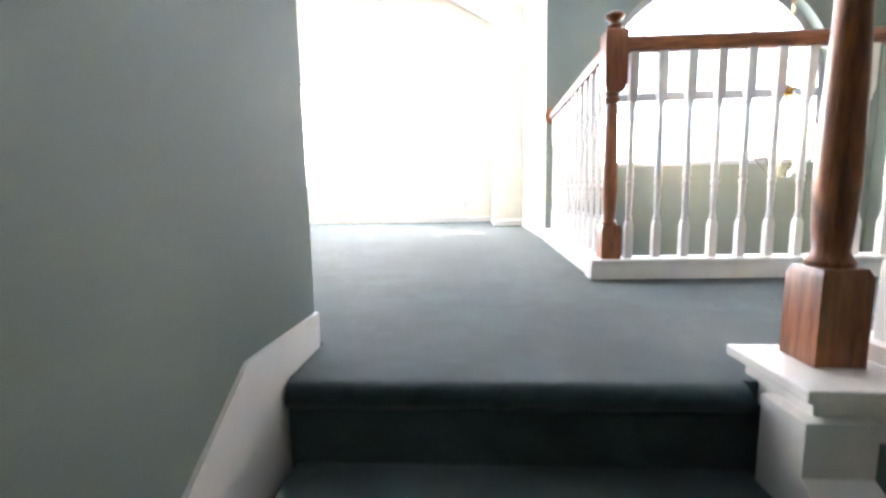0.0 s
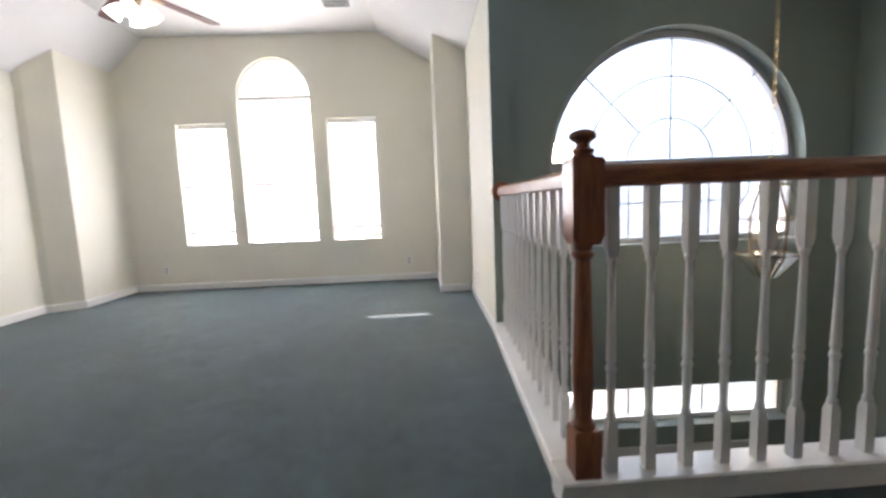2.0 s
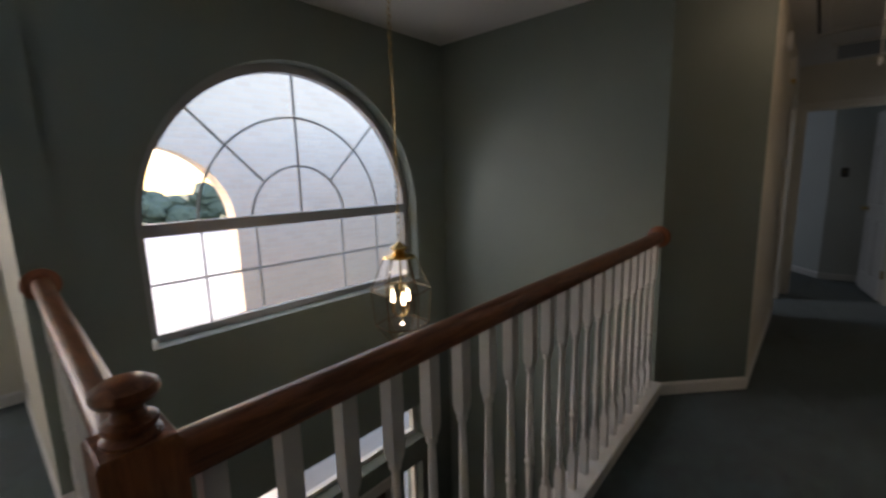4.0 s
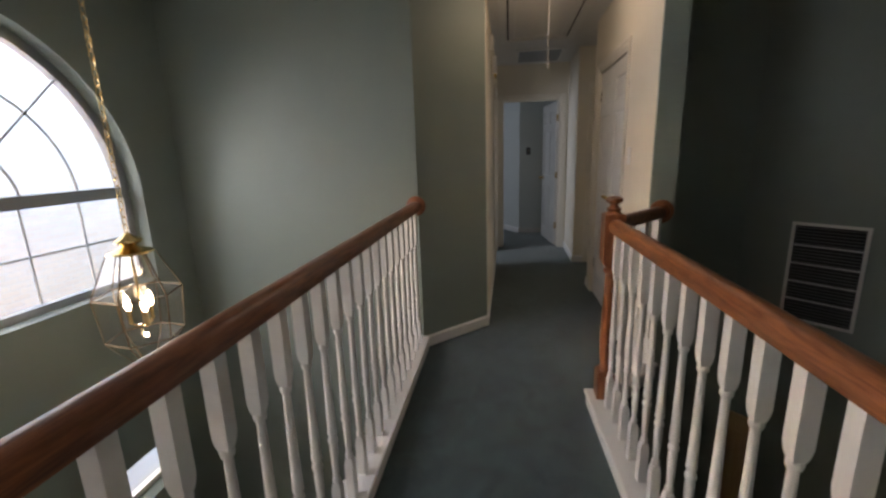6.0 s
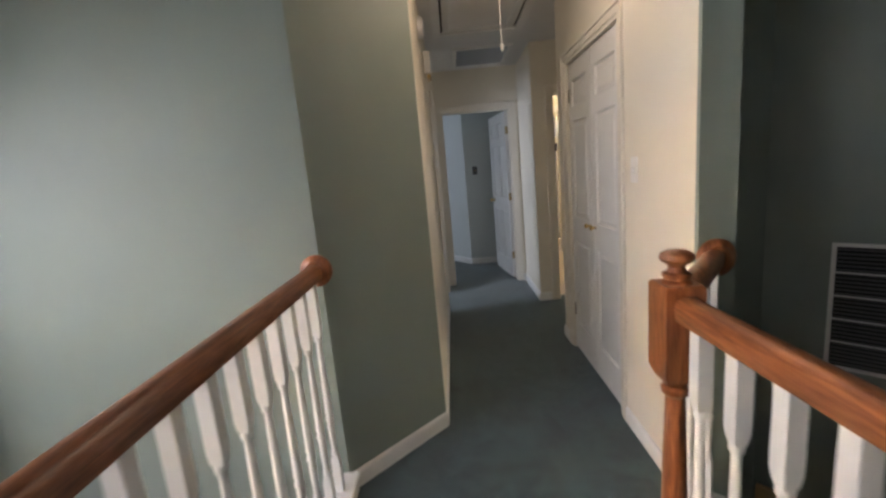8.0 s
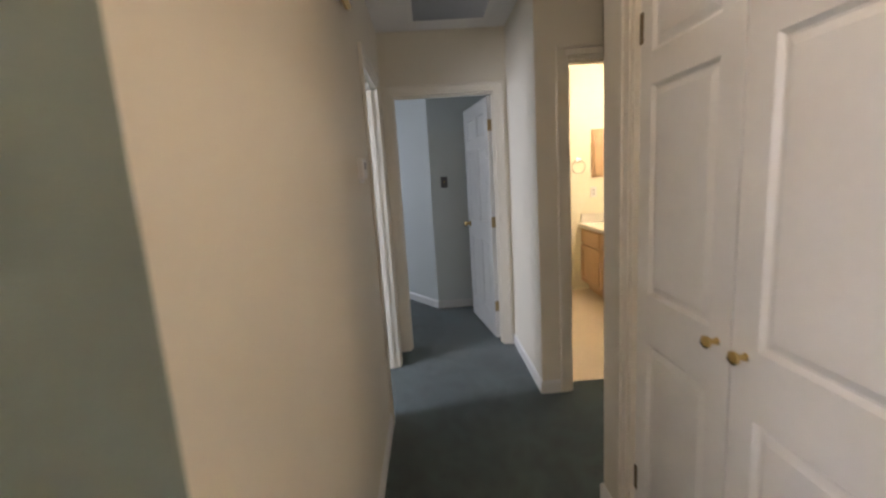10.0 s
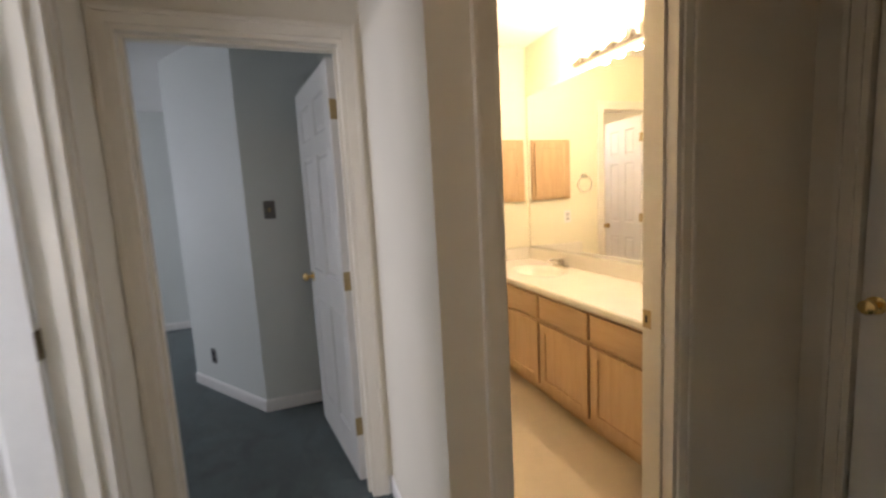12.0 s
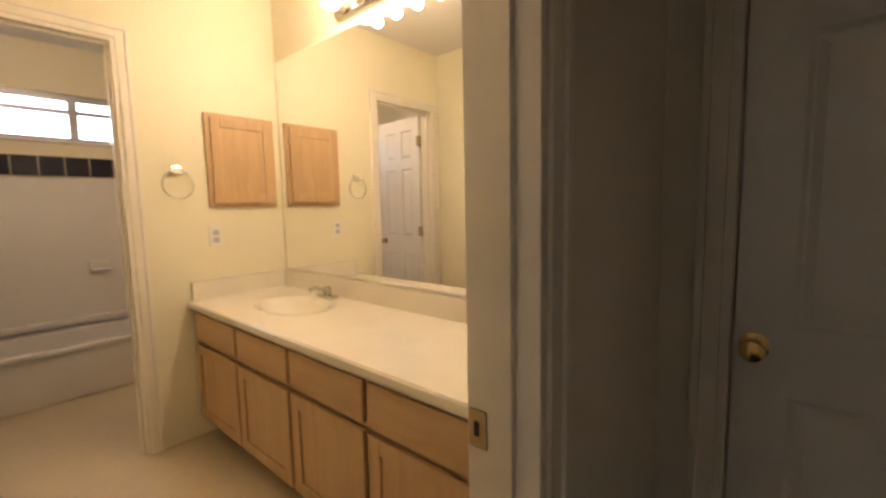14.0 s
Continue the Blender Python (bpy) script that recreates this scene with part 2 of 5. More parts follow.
def sweep(bm, profile, path, closed=False):
    """Carry a profile of (side, up) pairs along a level path of 3D points, mitred."""
    pts = [Vector(p) for p in path]
    rings = []
    for i, p in enumerate(pts):
        d0 = (pts[i] - pts[i - 1]).normalized() if i > 0 or closed else None
        d1 = (pts[(i + 1) % len(pts)] - pts[i]).normalized() if i < len(pts) - 1 or closed else None
        d0, d1 = d0 or d1, d1 or d0
        s0, s1 = Vector((d0.y, -d0.x, 0)).normalized(), Vector((d1.y, -d1.x, 0)).normalized()
        s = (s0 + s1)
        s = s / (s.length_squared / 2)
        rings.append([bm.verts.new(p + s * a + Vector((0, 0, b))) for a, b in profile])
    n = len(profile)
    for i in range(len(rings) - (0 if closed else 1)):
        a, b = rings[i], rings[(i + 1) % len(rings)]
        for k in range(n):
            bm.faces.new((a[k], a[(k + 1) % n], b[(k + 1) % n], b[k]))
    if not closed:
        bm.faces.new(rings[0][::-1])
        bm.faces.new(rings[-1])
    return bm


def tube(bm, path, r, seg=8):
    """A round bar along 3D points."""
    pts = [Vector(p) for p in path]
    rings = []
    for i, p in enumerate(pts):
        d = (pts[min(i + 1, len(pts) - 1)] - pts[max(i - 1, 0)]).normalized()
        u = d.orthogonal().normalized() if i == 0 else (u - d * u.dot(d)).normalized()
        v = d.cross(u)
        rings.append([bm.verts.new(p + r * (math.cos(2 * math.pi * k / seg) * u + math.sin(2 * math.pi * k / seg) * v)) for k in range(seg)])
    for a, b in zip(rings, rings[1:]):
        for k in range(seg):
            bm.faces.new((a[k], a[(k + 1) % seg], b[(k + 1) % seg], b[k]))
    bm.faces.new(rings[0][::-1])
    bm.faces.new(rings[-1])
    return bm


def wall(name, a, b, z0, z1, t, front, back, openings=(), edge=0, label=""):
    """A wall whose seen face runs from a to b, with the room on its left. Openings: (u0, u1, zlo, zhi, arched)."""
    a, b = Vector((*a, 0)), Vector((*b, 0))
    d = (b - a).normalized()
    n = Vector((d.y, -d.x, 0))
    length = (b - a).length
    bm = bmesh.new()

    def prism(u0, u1, lo0, lo1, hi):
        def v(u, w, z):
            p = a + d * u + n * w
            return bm.verts.new((p.x, p.y, z))
        f = [v(u0, 0, lo0), v(u1, 0, lo1), v(u1, 0, hi), v(u0, 0, hi)]
        k = [v(u0, t, lo0), v(u1, t, lo1), v(u1, t, hi), v(u0, t, hi)]
        for q, mi in ((f, 0), (k[::-1], 1), ((f[0], k[0], k[1], f[1]), edge), ((f[1], k[1], k[2], f[2]), edge), ((f[2], k[2], k[3], f[3]), edge), ((f[3], k[3], k[0], f[0]), edge)):
            bm.faces.new(q).material_index = mi

    openings = [(o[0], o[1], -0.03 if o[2] == 0.0 else o[2], o[3], o[4]) for o in openings]
    cuts = sorted({0, length, *[u for o in openings for u in o[:2]]})
    for u0, u1 in zip(cuts, cuts[1:]):
        mid = (u0 + u1) / 2
        here = sorted([o for o in openings if o[0] < mid < o[1]], key=lambda o: o[2])
        lo = z0
        for k, o in enumerate(here):
            if o[2] > lo + 1e-4:
                prism(u0, u1, lo, lo, o[2])
            lo = o[3]
            if o[4]:
                top = here[k + 1][2] if k + 1 < len(here) else z1
                c, r, steps = (o[0] + o[1]) / 2, (o[1] - o[0]) / 2, 28
                ws = sorted({u0, u1, *[w for w in (c - r * math.cos(math.pi * s / steps) for s in range(steps + 1)) if u0 < w < u1]})
                for w0, w1 in zip(ws, ws[1:]):
                    h0, h1 = (o[3] + math.sqrt(max(0.0, r * r - (w - c) ** 2)) for w in (w0, w1))
                    prism(w0, w1, h0, h1, top)
                lo = top
        if lo < z1 - 1e-4:
            prism(u0, u1, lo, lo, z1)
    return tagged(part(name, bm, [front, back]), label or "painted plasterboard wall", "wall", kind="structure")


def slab(name, rows, z0, z1, mat, label, category):
    ob = part(name, boxes(*[(x0, y0, z0, x1, y1, z1) for x0, y0, x1, y1 in rows]), mat)
    return tagged(ob, label, category, kind="structure")


LOW, TOP = -3.06, 2.48      # lower floor, flat ceiling

# ---------------------------------------------------------------- the structure
floor = slab("floor", [(-3.05, 1.55, 0.29, 2.33), (0.29, 1.325, 1.37, 2.33), (1.37, 1.40, 4.06, 2.46), (-3.05, 2.33, 1.37, 6.54),
                       (4.06, 1.01, 6.5, 2.16), (4.06, 2.16, 4.34, 2.50), (6.5, 1.01, 7.46, 2.16), (5.5, -0.37, 6.5, 1.01), (6.5, 0.2, 6.62, 1.01), (7.46, 0.9, 11.2, 6.0), (5.4, 2.16, 7.46, 4.6)],
             -0.28, 0.0, CARPET, "dark teal cut-pile carpet with footprints and worn patches", "carpet")
bm = bmesh.new()
ps = [(1.37, 1.185), (3.33, 1.325), (3.70, 1.00), (4.06, 1.01), (4.06, 1.40), (1.37, 1.40)]
lo, hi = [bm.verts.new((*p, -0.28)) for p in ps], [bm.verts.new((*p, 0.0)) for p in ps]
bm.faces.new(lo[::-1]), bm.faces.new(hi)
for i in range(6):
    bm.faces.new((lo[i], lo[(i + 1) % 6], hi[(i + 1) % 6], hi[i]))
tagged(part("floor_corner", bm, CARPET), "dark teal carpet at the mouth of the hall", "carpet", kind="structure")
slab("floor_bath", [(6.62, -0.58, 10.9, 0.98), (8.95, 0.98, 10.9, 1.6)], -0.28, 0.0, VINYL, "beige sheet vinyl bathroom floor", "floor")
slab("floor_lower", [(0.29, -4.2, 5.0, 4.2)], LOW - 0.2, LOW, HARDW, "brown hardwood floor of the storey below", "floor")

W = {}          # seen faces by name, for trim and fittings


def room_wall(name, a, b, *rest, **more):
    d = Vector((b[0] - a[0], b[1] - a[1]))
    W[name] = pose(a[0], a[1], 0, 0, 0, math.degrees(math.atan2(d.y, d.x)))
    return wall("wall_" + name, a, b, *rest, **more)


room_wall("north", (1.335, 6.54), (-3.05, 6.54), 0, 3.25, 0.17, CREAM, BRICK,
          [(1.335 - 0.305, 1.335 + 0.295, 0.55, 2.035, False), (1.335 + 0.47, 1.335 + 1.345, 0.55, 2.33, True), (1.335 + 1.505, 1.335 + 2.095, 0.55, 2.015, False)])
room_wall("west", (-3.05, 6.54), (-3.05, 1.43), 0, 3.25, 0.15, CREAM, CREAM)
room_wall("south", (-3.05, 1.53), (0.157, 1.53), 0, 3.25, 0.12, CREAM, CREAM)
room_wall("stair", (0.277, 1.53), (0.277, -4.2), LOW, TOP, 0.12, GREEN, CREAM)
room_wall("between", (1.335, 4.13), (1.335, 6.54), -0.28, TOP + 0.06, 0.13, CREAM, GREEN, edge=1)
wall("wall_between_below", (1.335, 2.45), (1.335, 6.54), LOW, -0.28, 0.13, GREEN, GREEN)
# added wall out of view: blocks the sun from the foyer's arched window
wall("wall_sun_screen", (1.335, 6.71), (1.335, 11.6), LOW - 0.2, 5.2, 0.13, BRICK, BRICK, label="pale brick wall, unseen, added to keep the sun out of the foyer")
FN = 4.18
room_wall("foyer_north", (FN, 4.20), (1.465, 4.20), LOW, TOP, 0.2, GREEN, BRICK,
          [(FN - 3.645, FN - 1.755, 0.60, 1.185, True), (FN - 3.645, FN - 1.755, -0.82, -0.50, False),
           (FN - 3.24, FN - 2.30, LOW, -1.03, False), (FN - 3.60, FN - 3.38, -2.6, -1.03, False), (FN - 2.16, FN - 1.94, -2.6, -1.03, False)])
room_wall("foyer_east", (3.99, 2.46), (3.99, 4.20), LOW, TOP, 0.12, GREEN, HALLW)
room_wall("angled", (4.44, 2.03), (3.99, 2.46), LOW, TOP, 0.12, GREEN, HALLW)
room_wall("hall_left", (7.34, 2.03), (4.44, 2.03), -0.28, TOP, 0.12, HALLW, BEDW, [(0.29, 1.01, 0.0, 2.04, False)])
room_wall("hall_end", (7.34, 1.08), (7.34, 2.15), -0.28, TOP, 0.12, HALLW, BEDW, [(0.085, 0.885, 0.0, 2.04, False)])
room_wall("hall_corner", (6.63, 1.08), (7.34, 1.08), -0.28, 2.6, 0.10, HALLW, YELLOW)
room_wall("bath_door", (6.5, -0.37), (6.5, 1.08), -0.28, 2.6, 0.13, HALLW, YELLOW, [(0.63, 1.27, 0.0, 2.03, False)])
room_wall("recess_south", (5.5, -0.37), (6.5, -0.37), -0.28, TOP, 0.12, HALLW, HALLW, [(0.11, 0.86, 0.0, 2.03, False)])
room_wall("recess_west", (5.575, 1.07), (5.575, -0.37), -0.28, TOP, 0.10, HALLW, HALLW)
room_wall("hall_right", (3.777, 1.07), (5.475, 1.07), LOW, TOP, 0.125, HALLW, HALLW, [(0.653, 1.578, 0.0, 2.02, False)])
room_wall("rail_end", (3.757, 0.944), (3.757, 1.072), LOW, TOP, 0.02, GREEN, GREEN)
room_wall("void_east", (5.0, -0.055), (5.0, 0.97), LOW, TOP, 0.10, GREEN, GREEN)
room_wall("void_angled", (3.6, -1.455), (5.0, -0.055), LOW, TOP, 0.10, GREEN, GREEN)
room_wall("void_south_east", (3.6, -4.2), (3.6, -1.455), LOW, TOP, 0.10, GREEN, GREEN)
room_wall("void_south", (0.17, -4.2), (3.6, -4.2), LOW, TOP, 0.12, GREEN, GREEN)
# walls under hall and bridge added to shut stray light out of the stairwell
wall("wall_below_hall", (4.44, 1.07), (4.44, 2.03), LOW, -0.28, 0.1, GREEN, GREEN)
wall("wall_below_bridge", (1.335, 1.75), (1.335, 2.45), LOW, -0.28, 0.1, GREEN, GREEN)
wall("wall_below_landing", (0.29, 1.75), (1.335, 1.75), LOW, -0.28, 0.1, GREEN, GREEN)
# bathroom, tub room, bedroom and the room on the other side of the hall
room_wall("mirror", (6.5, -0.58), (8.92, -0.58), -0.28, 2.6, 0.12, YELLOW, YELLOW)
room_wall("bath_east", (8.80, -0.58), (8.80, 0.97), -0.28, 2.6, 0.12, YELLOW, YELLOW, [(0.82, 1.46, 0.0, 2.12, False)])

room_wall("bath_north", (8.80, 0.96), (6.63, 0.96), -0.28, 2.6, 0.02, YELLOW, YELLOW)
room_wall("tub_back", (10.75, -0.60), (10.75, 1.72), -0.28, 2.6, 0.15, YELLOW, BRICK, [(0.42, 1.75, 1.86, 2.23, False)])
room_wall("tub_south", (8.92, -0.58), (10.75, -0.58), -0.28, 2.6, 0.12, YELLOW, YELLOW)
room_wall("tub_north", (10.75, 1.6), (8.80, 1.6), -0.28, 2.6, 0.12, YELLOW, YELLOW)
room_wall("tub_west", (8.92, 1.6), (8.92, 0.97), -0.28, 2.6, 0.06, YELLOW, YELLOW)
room_wall("bedroom_near", (8.46, 1.05), (8.46, 1.69), -0.28, TOP, 0.12, BEDW, BEDW)
room_wall("bedroom_angled", (8.46, 1.69), (9.26, 2.25), -0.28, TOP, 0.12, BEDW, BEDW)
room_wall("bedroom_side", (9.26, 2.25), (11.1, 2.25), -0.28, TOP, 0.12, BEDW, BEDW)
room_wall("bedroom_east", (11.1, 2.13), (11.1, 6.0), -0.28, TOP, 0.12, BEDW, BEDW)
wall("wall_bedroom_north", (11.1, 6.0), (7.46, 6.0), -0.28, TOP, 0.12, BEDW, BEDW)
wall("wall_bedroom_west", (7.46, 6.0), (7.46, 2.14), -0.28, TOP, 0.06, BEDW, BEDW)
wall("wall_bedroom_south", (7.46, 1.05), (8.46, 1.05), -0.28, TOP, 0.06, BEDW, BEDW)
wall("wall_side_room_east", (7.38, 2.14), (7.38, 4.6), -0.28, TOP, 0.06, BEDW, BEDW)
wall("wall_side_room_north", (7.38, 4.6), (5.4, 4.6), -0.28, TOP, 0.12, BEDW, BEDW)
wall("wall_side_room_west", (5.4, 4.6), (5.4, 2.14), -0.28, TOP, 0.12, BEDW, BEDW)
tagged(part("wall_chase_right", boxes((1.005, 5.69, 0, 1.335, 6.54, 3.2)), CREAM), "cream painted boxed-out wall corner", "wall", kind="structure")
bm = bmesh.new()
ps = [(-3.05, 5.58), (-2.985, 5.60), (-2.77, 5.74), (-2.77, 6.54), (-3.05, 6.54)]
lo, hi = [bm.verts.new((*p, 0.0)) for p in ps], [bm.verts.new((*p, 3.2)) for p in ps]
bm.faces.new(lo[::-1]), bm.faces.new(hi)
for i in range(5):
    bm.faces.new((lo[i], lo[(i + 1) % 5], hi[(i + 1) % 5], hi[i]))
tagged(part("wall_chase_left", bm, CREAM), "cream painted boxed-out wall corner", "wall", kind="structure")

# ceilings: a vault with a flat crown over the big room, flat elsewhere
bm = bmesh.new()
prof = [(-3.20, 2.22), (-2.36, 3.02), (0.38, 3.03), (1.335, TOP)]
for (x0, h0), (x1, h1) in zip(prof, prof[1:]):
    vs = [bm.verts.new(p) for p in ((x0, 1.43, h0), (x1, 1.43, h1), (x1, 6.70, h1), (x0, 6.70, h0), (x0, 1.43, h0 + 0.15), (x1, 1.43, h1 + 0.15), (x1, 6.70, h1 + 0.15), (x0, 6.70, h0 + 0.15))]
    for q in ((0, 3, 2, 1), (4, 5, 6, 7), (0, 1, 5, 4), (2, 3, 7, 6), (1, 2, 6, 5), (0, 4, 7, 3)):
        bm.faces.new([vs[i] for i in q])
tagged(part("ceiling_vault", bm, CEIL), "white vaulted ceiling with a flat crown", "ceiling", kind="structure")
slab("ceiling", [(1.335, -4.3, 5.0, 4.3), (0.15, -4.3, 1.335, 1.55), (5.0, -0.6, 6.5, 2.2), (6.5, 1.0, 8.9, 2.2), (5.3, 2.2, 7.46, 4.7), (7.46, 2.2, 11.1, 6.1), (8.9, 1.72, 11.1, 2.2)], TOP, TOP + 0.12, CEIL, "white textured flat ceiling", "ceiling")
slab("ceiling_bath", [(6.5, -0.7, 8.9, 1.0), (8.9, -0.7, 10.9, 1.72)], 2.6, 2.7, CEIL, "white bathroom ceiling", "ceiling")

# stairs down to the lower storey
for i in range(1, 17):
    z, y = -0.18 * i, 1.28 - 0.27 * i
    st = part("stair_step", boxes((0.30, y - 0.02, z - 0.30, 1.27, y + 0.30, z), bevel=0.022), CARPET)
    tagged(st, "stair step wrapped in dark teal carpet", "stair", "stair flight", "structure")
# rounded carpet roll at the edge of the landing
bm = bmesh.new()
ps = [(1.3255, 0.0)] + [(1.316 - 0.031 * math.sin(radians(a)), -0.031 + 0.031 * math.cos(radians(a))) for a in range(0, 181, 15)] + [(1.302, -0.062), (1.302, -0.30), (1.3255, -0.30)]
a, b = [bm.verts.new((0.294, y, z)) for y, z in ps], [bm.verts.new((1.252, y, z)) for y, z in ps]
bm.faces.new(a), bm.faces.new(b[::-1])
for i in range(len(ps)):
    bm.faces.new((a[i], a[(i + 1) % len(ps)], b[(i + 1) % len(ps)], b[i]))
tagged(part("stair_step", bm, CARPET, smooth=True), "rounded carpet edge of the top landing", "stair", "stair flight", "structure")

# ---------------------------------------------------------------- railings
RAIL = [(-0.027, -0.028), (-0.018, -0.034), (0.018, -0.034), (0.027, -0.028), (0.031, -0.008), (0.031, 0.010), (0.024, 0.024), (0.010, 0.031), (-0.010, 0.031), (-0.024, 0.024), (-0.031, 0.010), (-0.031, -0.008)]
CURB = [(-0.050, 0.0), (0.050, 0.0), (0.050, 0.068), (0.062, 0.073), (0.064, 0.087), (0.058, 0.092), (-0.058, 0.092), (-0.064, 0.087), (-0.062, 0.073), (-0.050, 0.068)]


def baluster_mesh():
    bm = bmesh.new()
    lathe(bm, [(0.0165, 0.090), (0.0165, 0.236), (0.0150, 0.248), (0.0115, 0.262)], square=True)
    lathe(bm, [(0.0105, 0.256), (0.0142, 0.268), (0.0150, 0.276), (0.0100, 0.286), (0.0120, 0.330), (0.0138, 0.398), (0.0120, 0.412), (0.0165, 0.422), (0.0170, 0.430),
               (0.0130, 0.440), (0.0120, 0.448), (0.0165, 0.456), (0.0150, 0.468), (0.0142, 0.500), (0.0122, 0.600), (0.0102, 0.742), (0.0098, 0.756), (0.0148, 0.764), (0.0158, 0.774), (0.0115, 0.784)], seg=12)
    lathe(bm, [(0.0110, 0.778), (0.0150, 0.792), (0.0175, 0.812), (0.0175, 0.998)], square=True)
    return bm


def newel(parent, x, y, foot=0.091, up=0.0, k=1.0):
    """A turned newel post; foot: the height it stands on; up: how far its head is raised; k: its stoutness."""
    bm = bmesh.new()
    lathe(bm, [(0.042 * k, foot), (0.042 * k, 0.227), (0.036 * k, 0.244)], at=(x, y, 0), square=True)
    lathe(bm, [(r * k, z) for r, z in ((0.034, 0.242), (0.036, 0.254), (0.030, 0.264), (0.026, 0.274), (0.030, 0.322), (0.033, 0.402), (0.029, 0.582), (0.024, 0.762 + up), (0.023, 0.777 + up),
               (0.033, 0.787 + up), (0.034, 0.800 + up), (0.026, 0.808 + up), (0.030, 0.820 + up), (0.036, 0.830 + up))], at=(x, y, 0), seg=20)
    lathe(bm, [(0.036, 0.824 + up), (0.047, 0.850 + up), (0.047, 1.070 + up), (0.042, 1.078 + up)], at=(x, y, 0), square=True)
    lathe(bm, [(0.036, 1.076 + up), (0.036, 1.082 + up), (0.028, 1.088 + up), (0.033, 1.096 + up), (0.033, 1.102 + up), (0.022, 1.108 + up), (0.018, 1.118 + up), (0.024, 1.126 + up), (0.036, 1.132 + up), (0.040, 1.140 + up), (0.038, 1.149 + up), (0.026, 1.157 + up), (0.010, 1.161 + up)], at=(x, y, 0), seg=24)
    return part("newel_post", bm, OAK_Z, parent, "turned red oak newel post with a knob top", smooth=True)


def rosette(parent, x, y, ang, rz):
    bm = bmesh.new()
    lathe(bm, [(0.066, 0.0), (0.066, 0.012), (0.058, 0.020), (0.044, 0.024), (0.040, 0.030)], axis="X", seg=28)
    ob = part("rosette", bm, OAK_Z, parent, "round oak wall rosette", smooth=True)
    ob.matrix_basis = pose(x, y, rz, 0, 0, ang)
    return ob


BAL = None


def railing(label, segments, posts, rosettes, rz):
    """Segments: level runs (a, b, start, end, curb, first, pitch); rz: the height of the handrail."""
    global BAL
    rail = thing("railing", pose(*segments[0][0], 0), label, "railing", "balustrades of the upper landing")
    inv = rail.matrix_basis.inverted()

    def loc(ob):
        ob.matrix_basis = inv @ ob.matrix_basis
        return ob
    for a, b, s0, s1, curb, first, pitch in segments:
        d = Vector((b[0] - a[0], b[1] - a[1], 0))
        length = d.length
        d.normalize()
        loc(part("handrail", sweep(bmesh.new(), RAIL, [(a[0] + d.x * s0, a[1] + d.y * s0, rz), (a[0] + d.x * s1, a[1] + d.y * s1, rz)]), OAK_X if abs(d.x) > abs(d.y) else OAK_Y, rail, "moulded red oak handrail", smooth=True))
        loc(part("curb", sweep(bmesh.new(), CURB, [(p[0], p[1], 0) for p in curb]), TRIM, rail, "white painted curb board"))
        n = int((s1 - first - 0.02) / pitch) + 1
        for i in range(n):
            s = first + pitch * i
            m = pose(a[0] + d.x * s, a[1] + d.y * s, 0, 0, 0, math.degrees(math.atan2(d.y, d.x)))
            if BAL is None:
                BAL = part("baluster", baluster_mesh(), TRIM, rail, "white turned baluster", smooth=True)
                BAL.matrix_basis = inv @ m
            else:
                o = share("baluster", BAL, rail, inv @ m)
                o["label"] = "white turned baluster"
    for p in posts:
        loc(newel(rail, *p))
    for r in rosettes:
        loc(rosette(rail, *r, rz))
    return rail


railing("oak and white balustrade along the open foyer", [
    ((1.327, 2.430), (1.392, 4.13), 0.045, 1.68, [(1.303, 2.494), (1.368, 4.13)], 0.080, 0.127),
    ((1.327, 2.430), (3.99, 2.475), 0.045, 2.64, [(1.239, 2.430), (3.99, 2.475)], 0.088, 0.1235)],
    [(1.327, 2.430)], [(1.392, 4.13, -90), (3.99, 2.475, 180)], 1.025)
railing("oak and white balustrade along the open stairwell", [
    ((1.385, 1.305), (3.328, 1.366), 0.045, 1.90, [(1.47, 1.312), (3.39, 1.390)], 0.130, 0.122),
    ((3.328, 1.366), (3.757, 1.012), 0.045, 0.55, [(3.40, 1.317), (3.757, 1.017)], 0.190, 0.160)],
    [(1.385, 1.305, 0.056, -0.012, 1.1), (3.328, 1.366, 0.091, -0.018)], [(3.757, 1.012, 180)], 1.006)

# ---------------------------------------------------------------- trim


def baseboard(path):
    """A baseboard with the room on the left of its path."""
    prof = [(-0.0005, 0.0), (-0.012, 0.0), (-0.012, 0.066), (-0.009, 0.074), (-0.006, 0.080), (-0.0005, 0.083)]
    return tagged(part("baseboard", sweep(bmesh.new(), prof, [(x, y, 0.0) for x, y in path]), TRIM), "white painted wooden baseboard", "baseboard", kind="structure")


for run in ([(1.315, 5.69), (1.005, 5.69), (1.005, 6.54), (-2.77, 6.54), (-2.77, 5.74), (-2.985, 5.60), (-3.05, 5.58), (-3.05, 1.53), (0.17, 1.53)],
            [(6.26, 2.03), (4.44, 2.03), (3.99, 2.46)], [(3.757, 1.07), (4.37, 1.07)], [(5.43, 1.07), (5.575, 1.07), (5.575, -0.37)],
            [(6.5, -0.37), (6.5, 0.20)], [(6.5, 0.965), (6.5, 1.08), (7.34, 1.08), (7.34, 1.11)],
            [(8.46, 1.11), (8.46, 1.69), (9.26, 2.25), (11.1, 2.25), (11.1, 6.0)]):
    baseboard(run)
baseboard([(1.335, 4.14), (1.335, 5.69)])

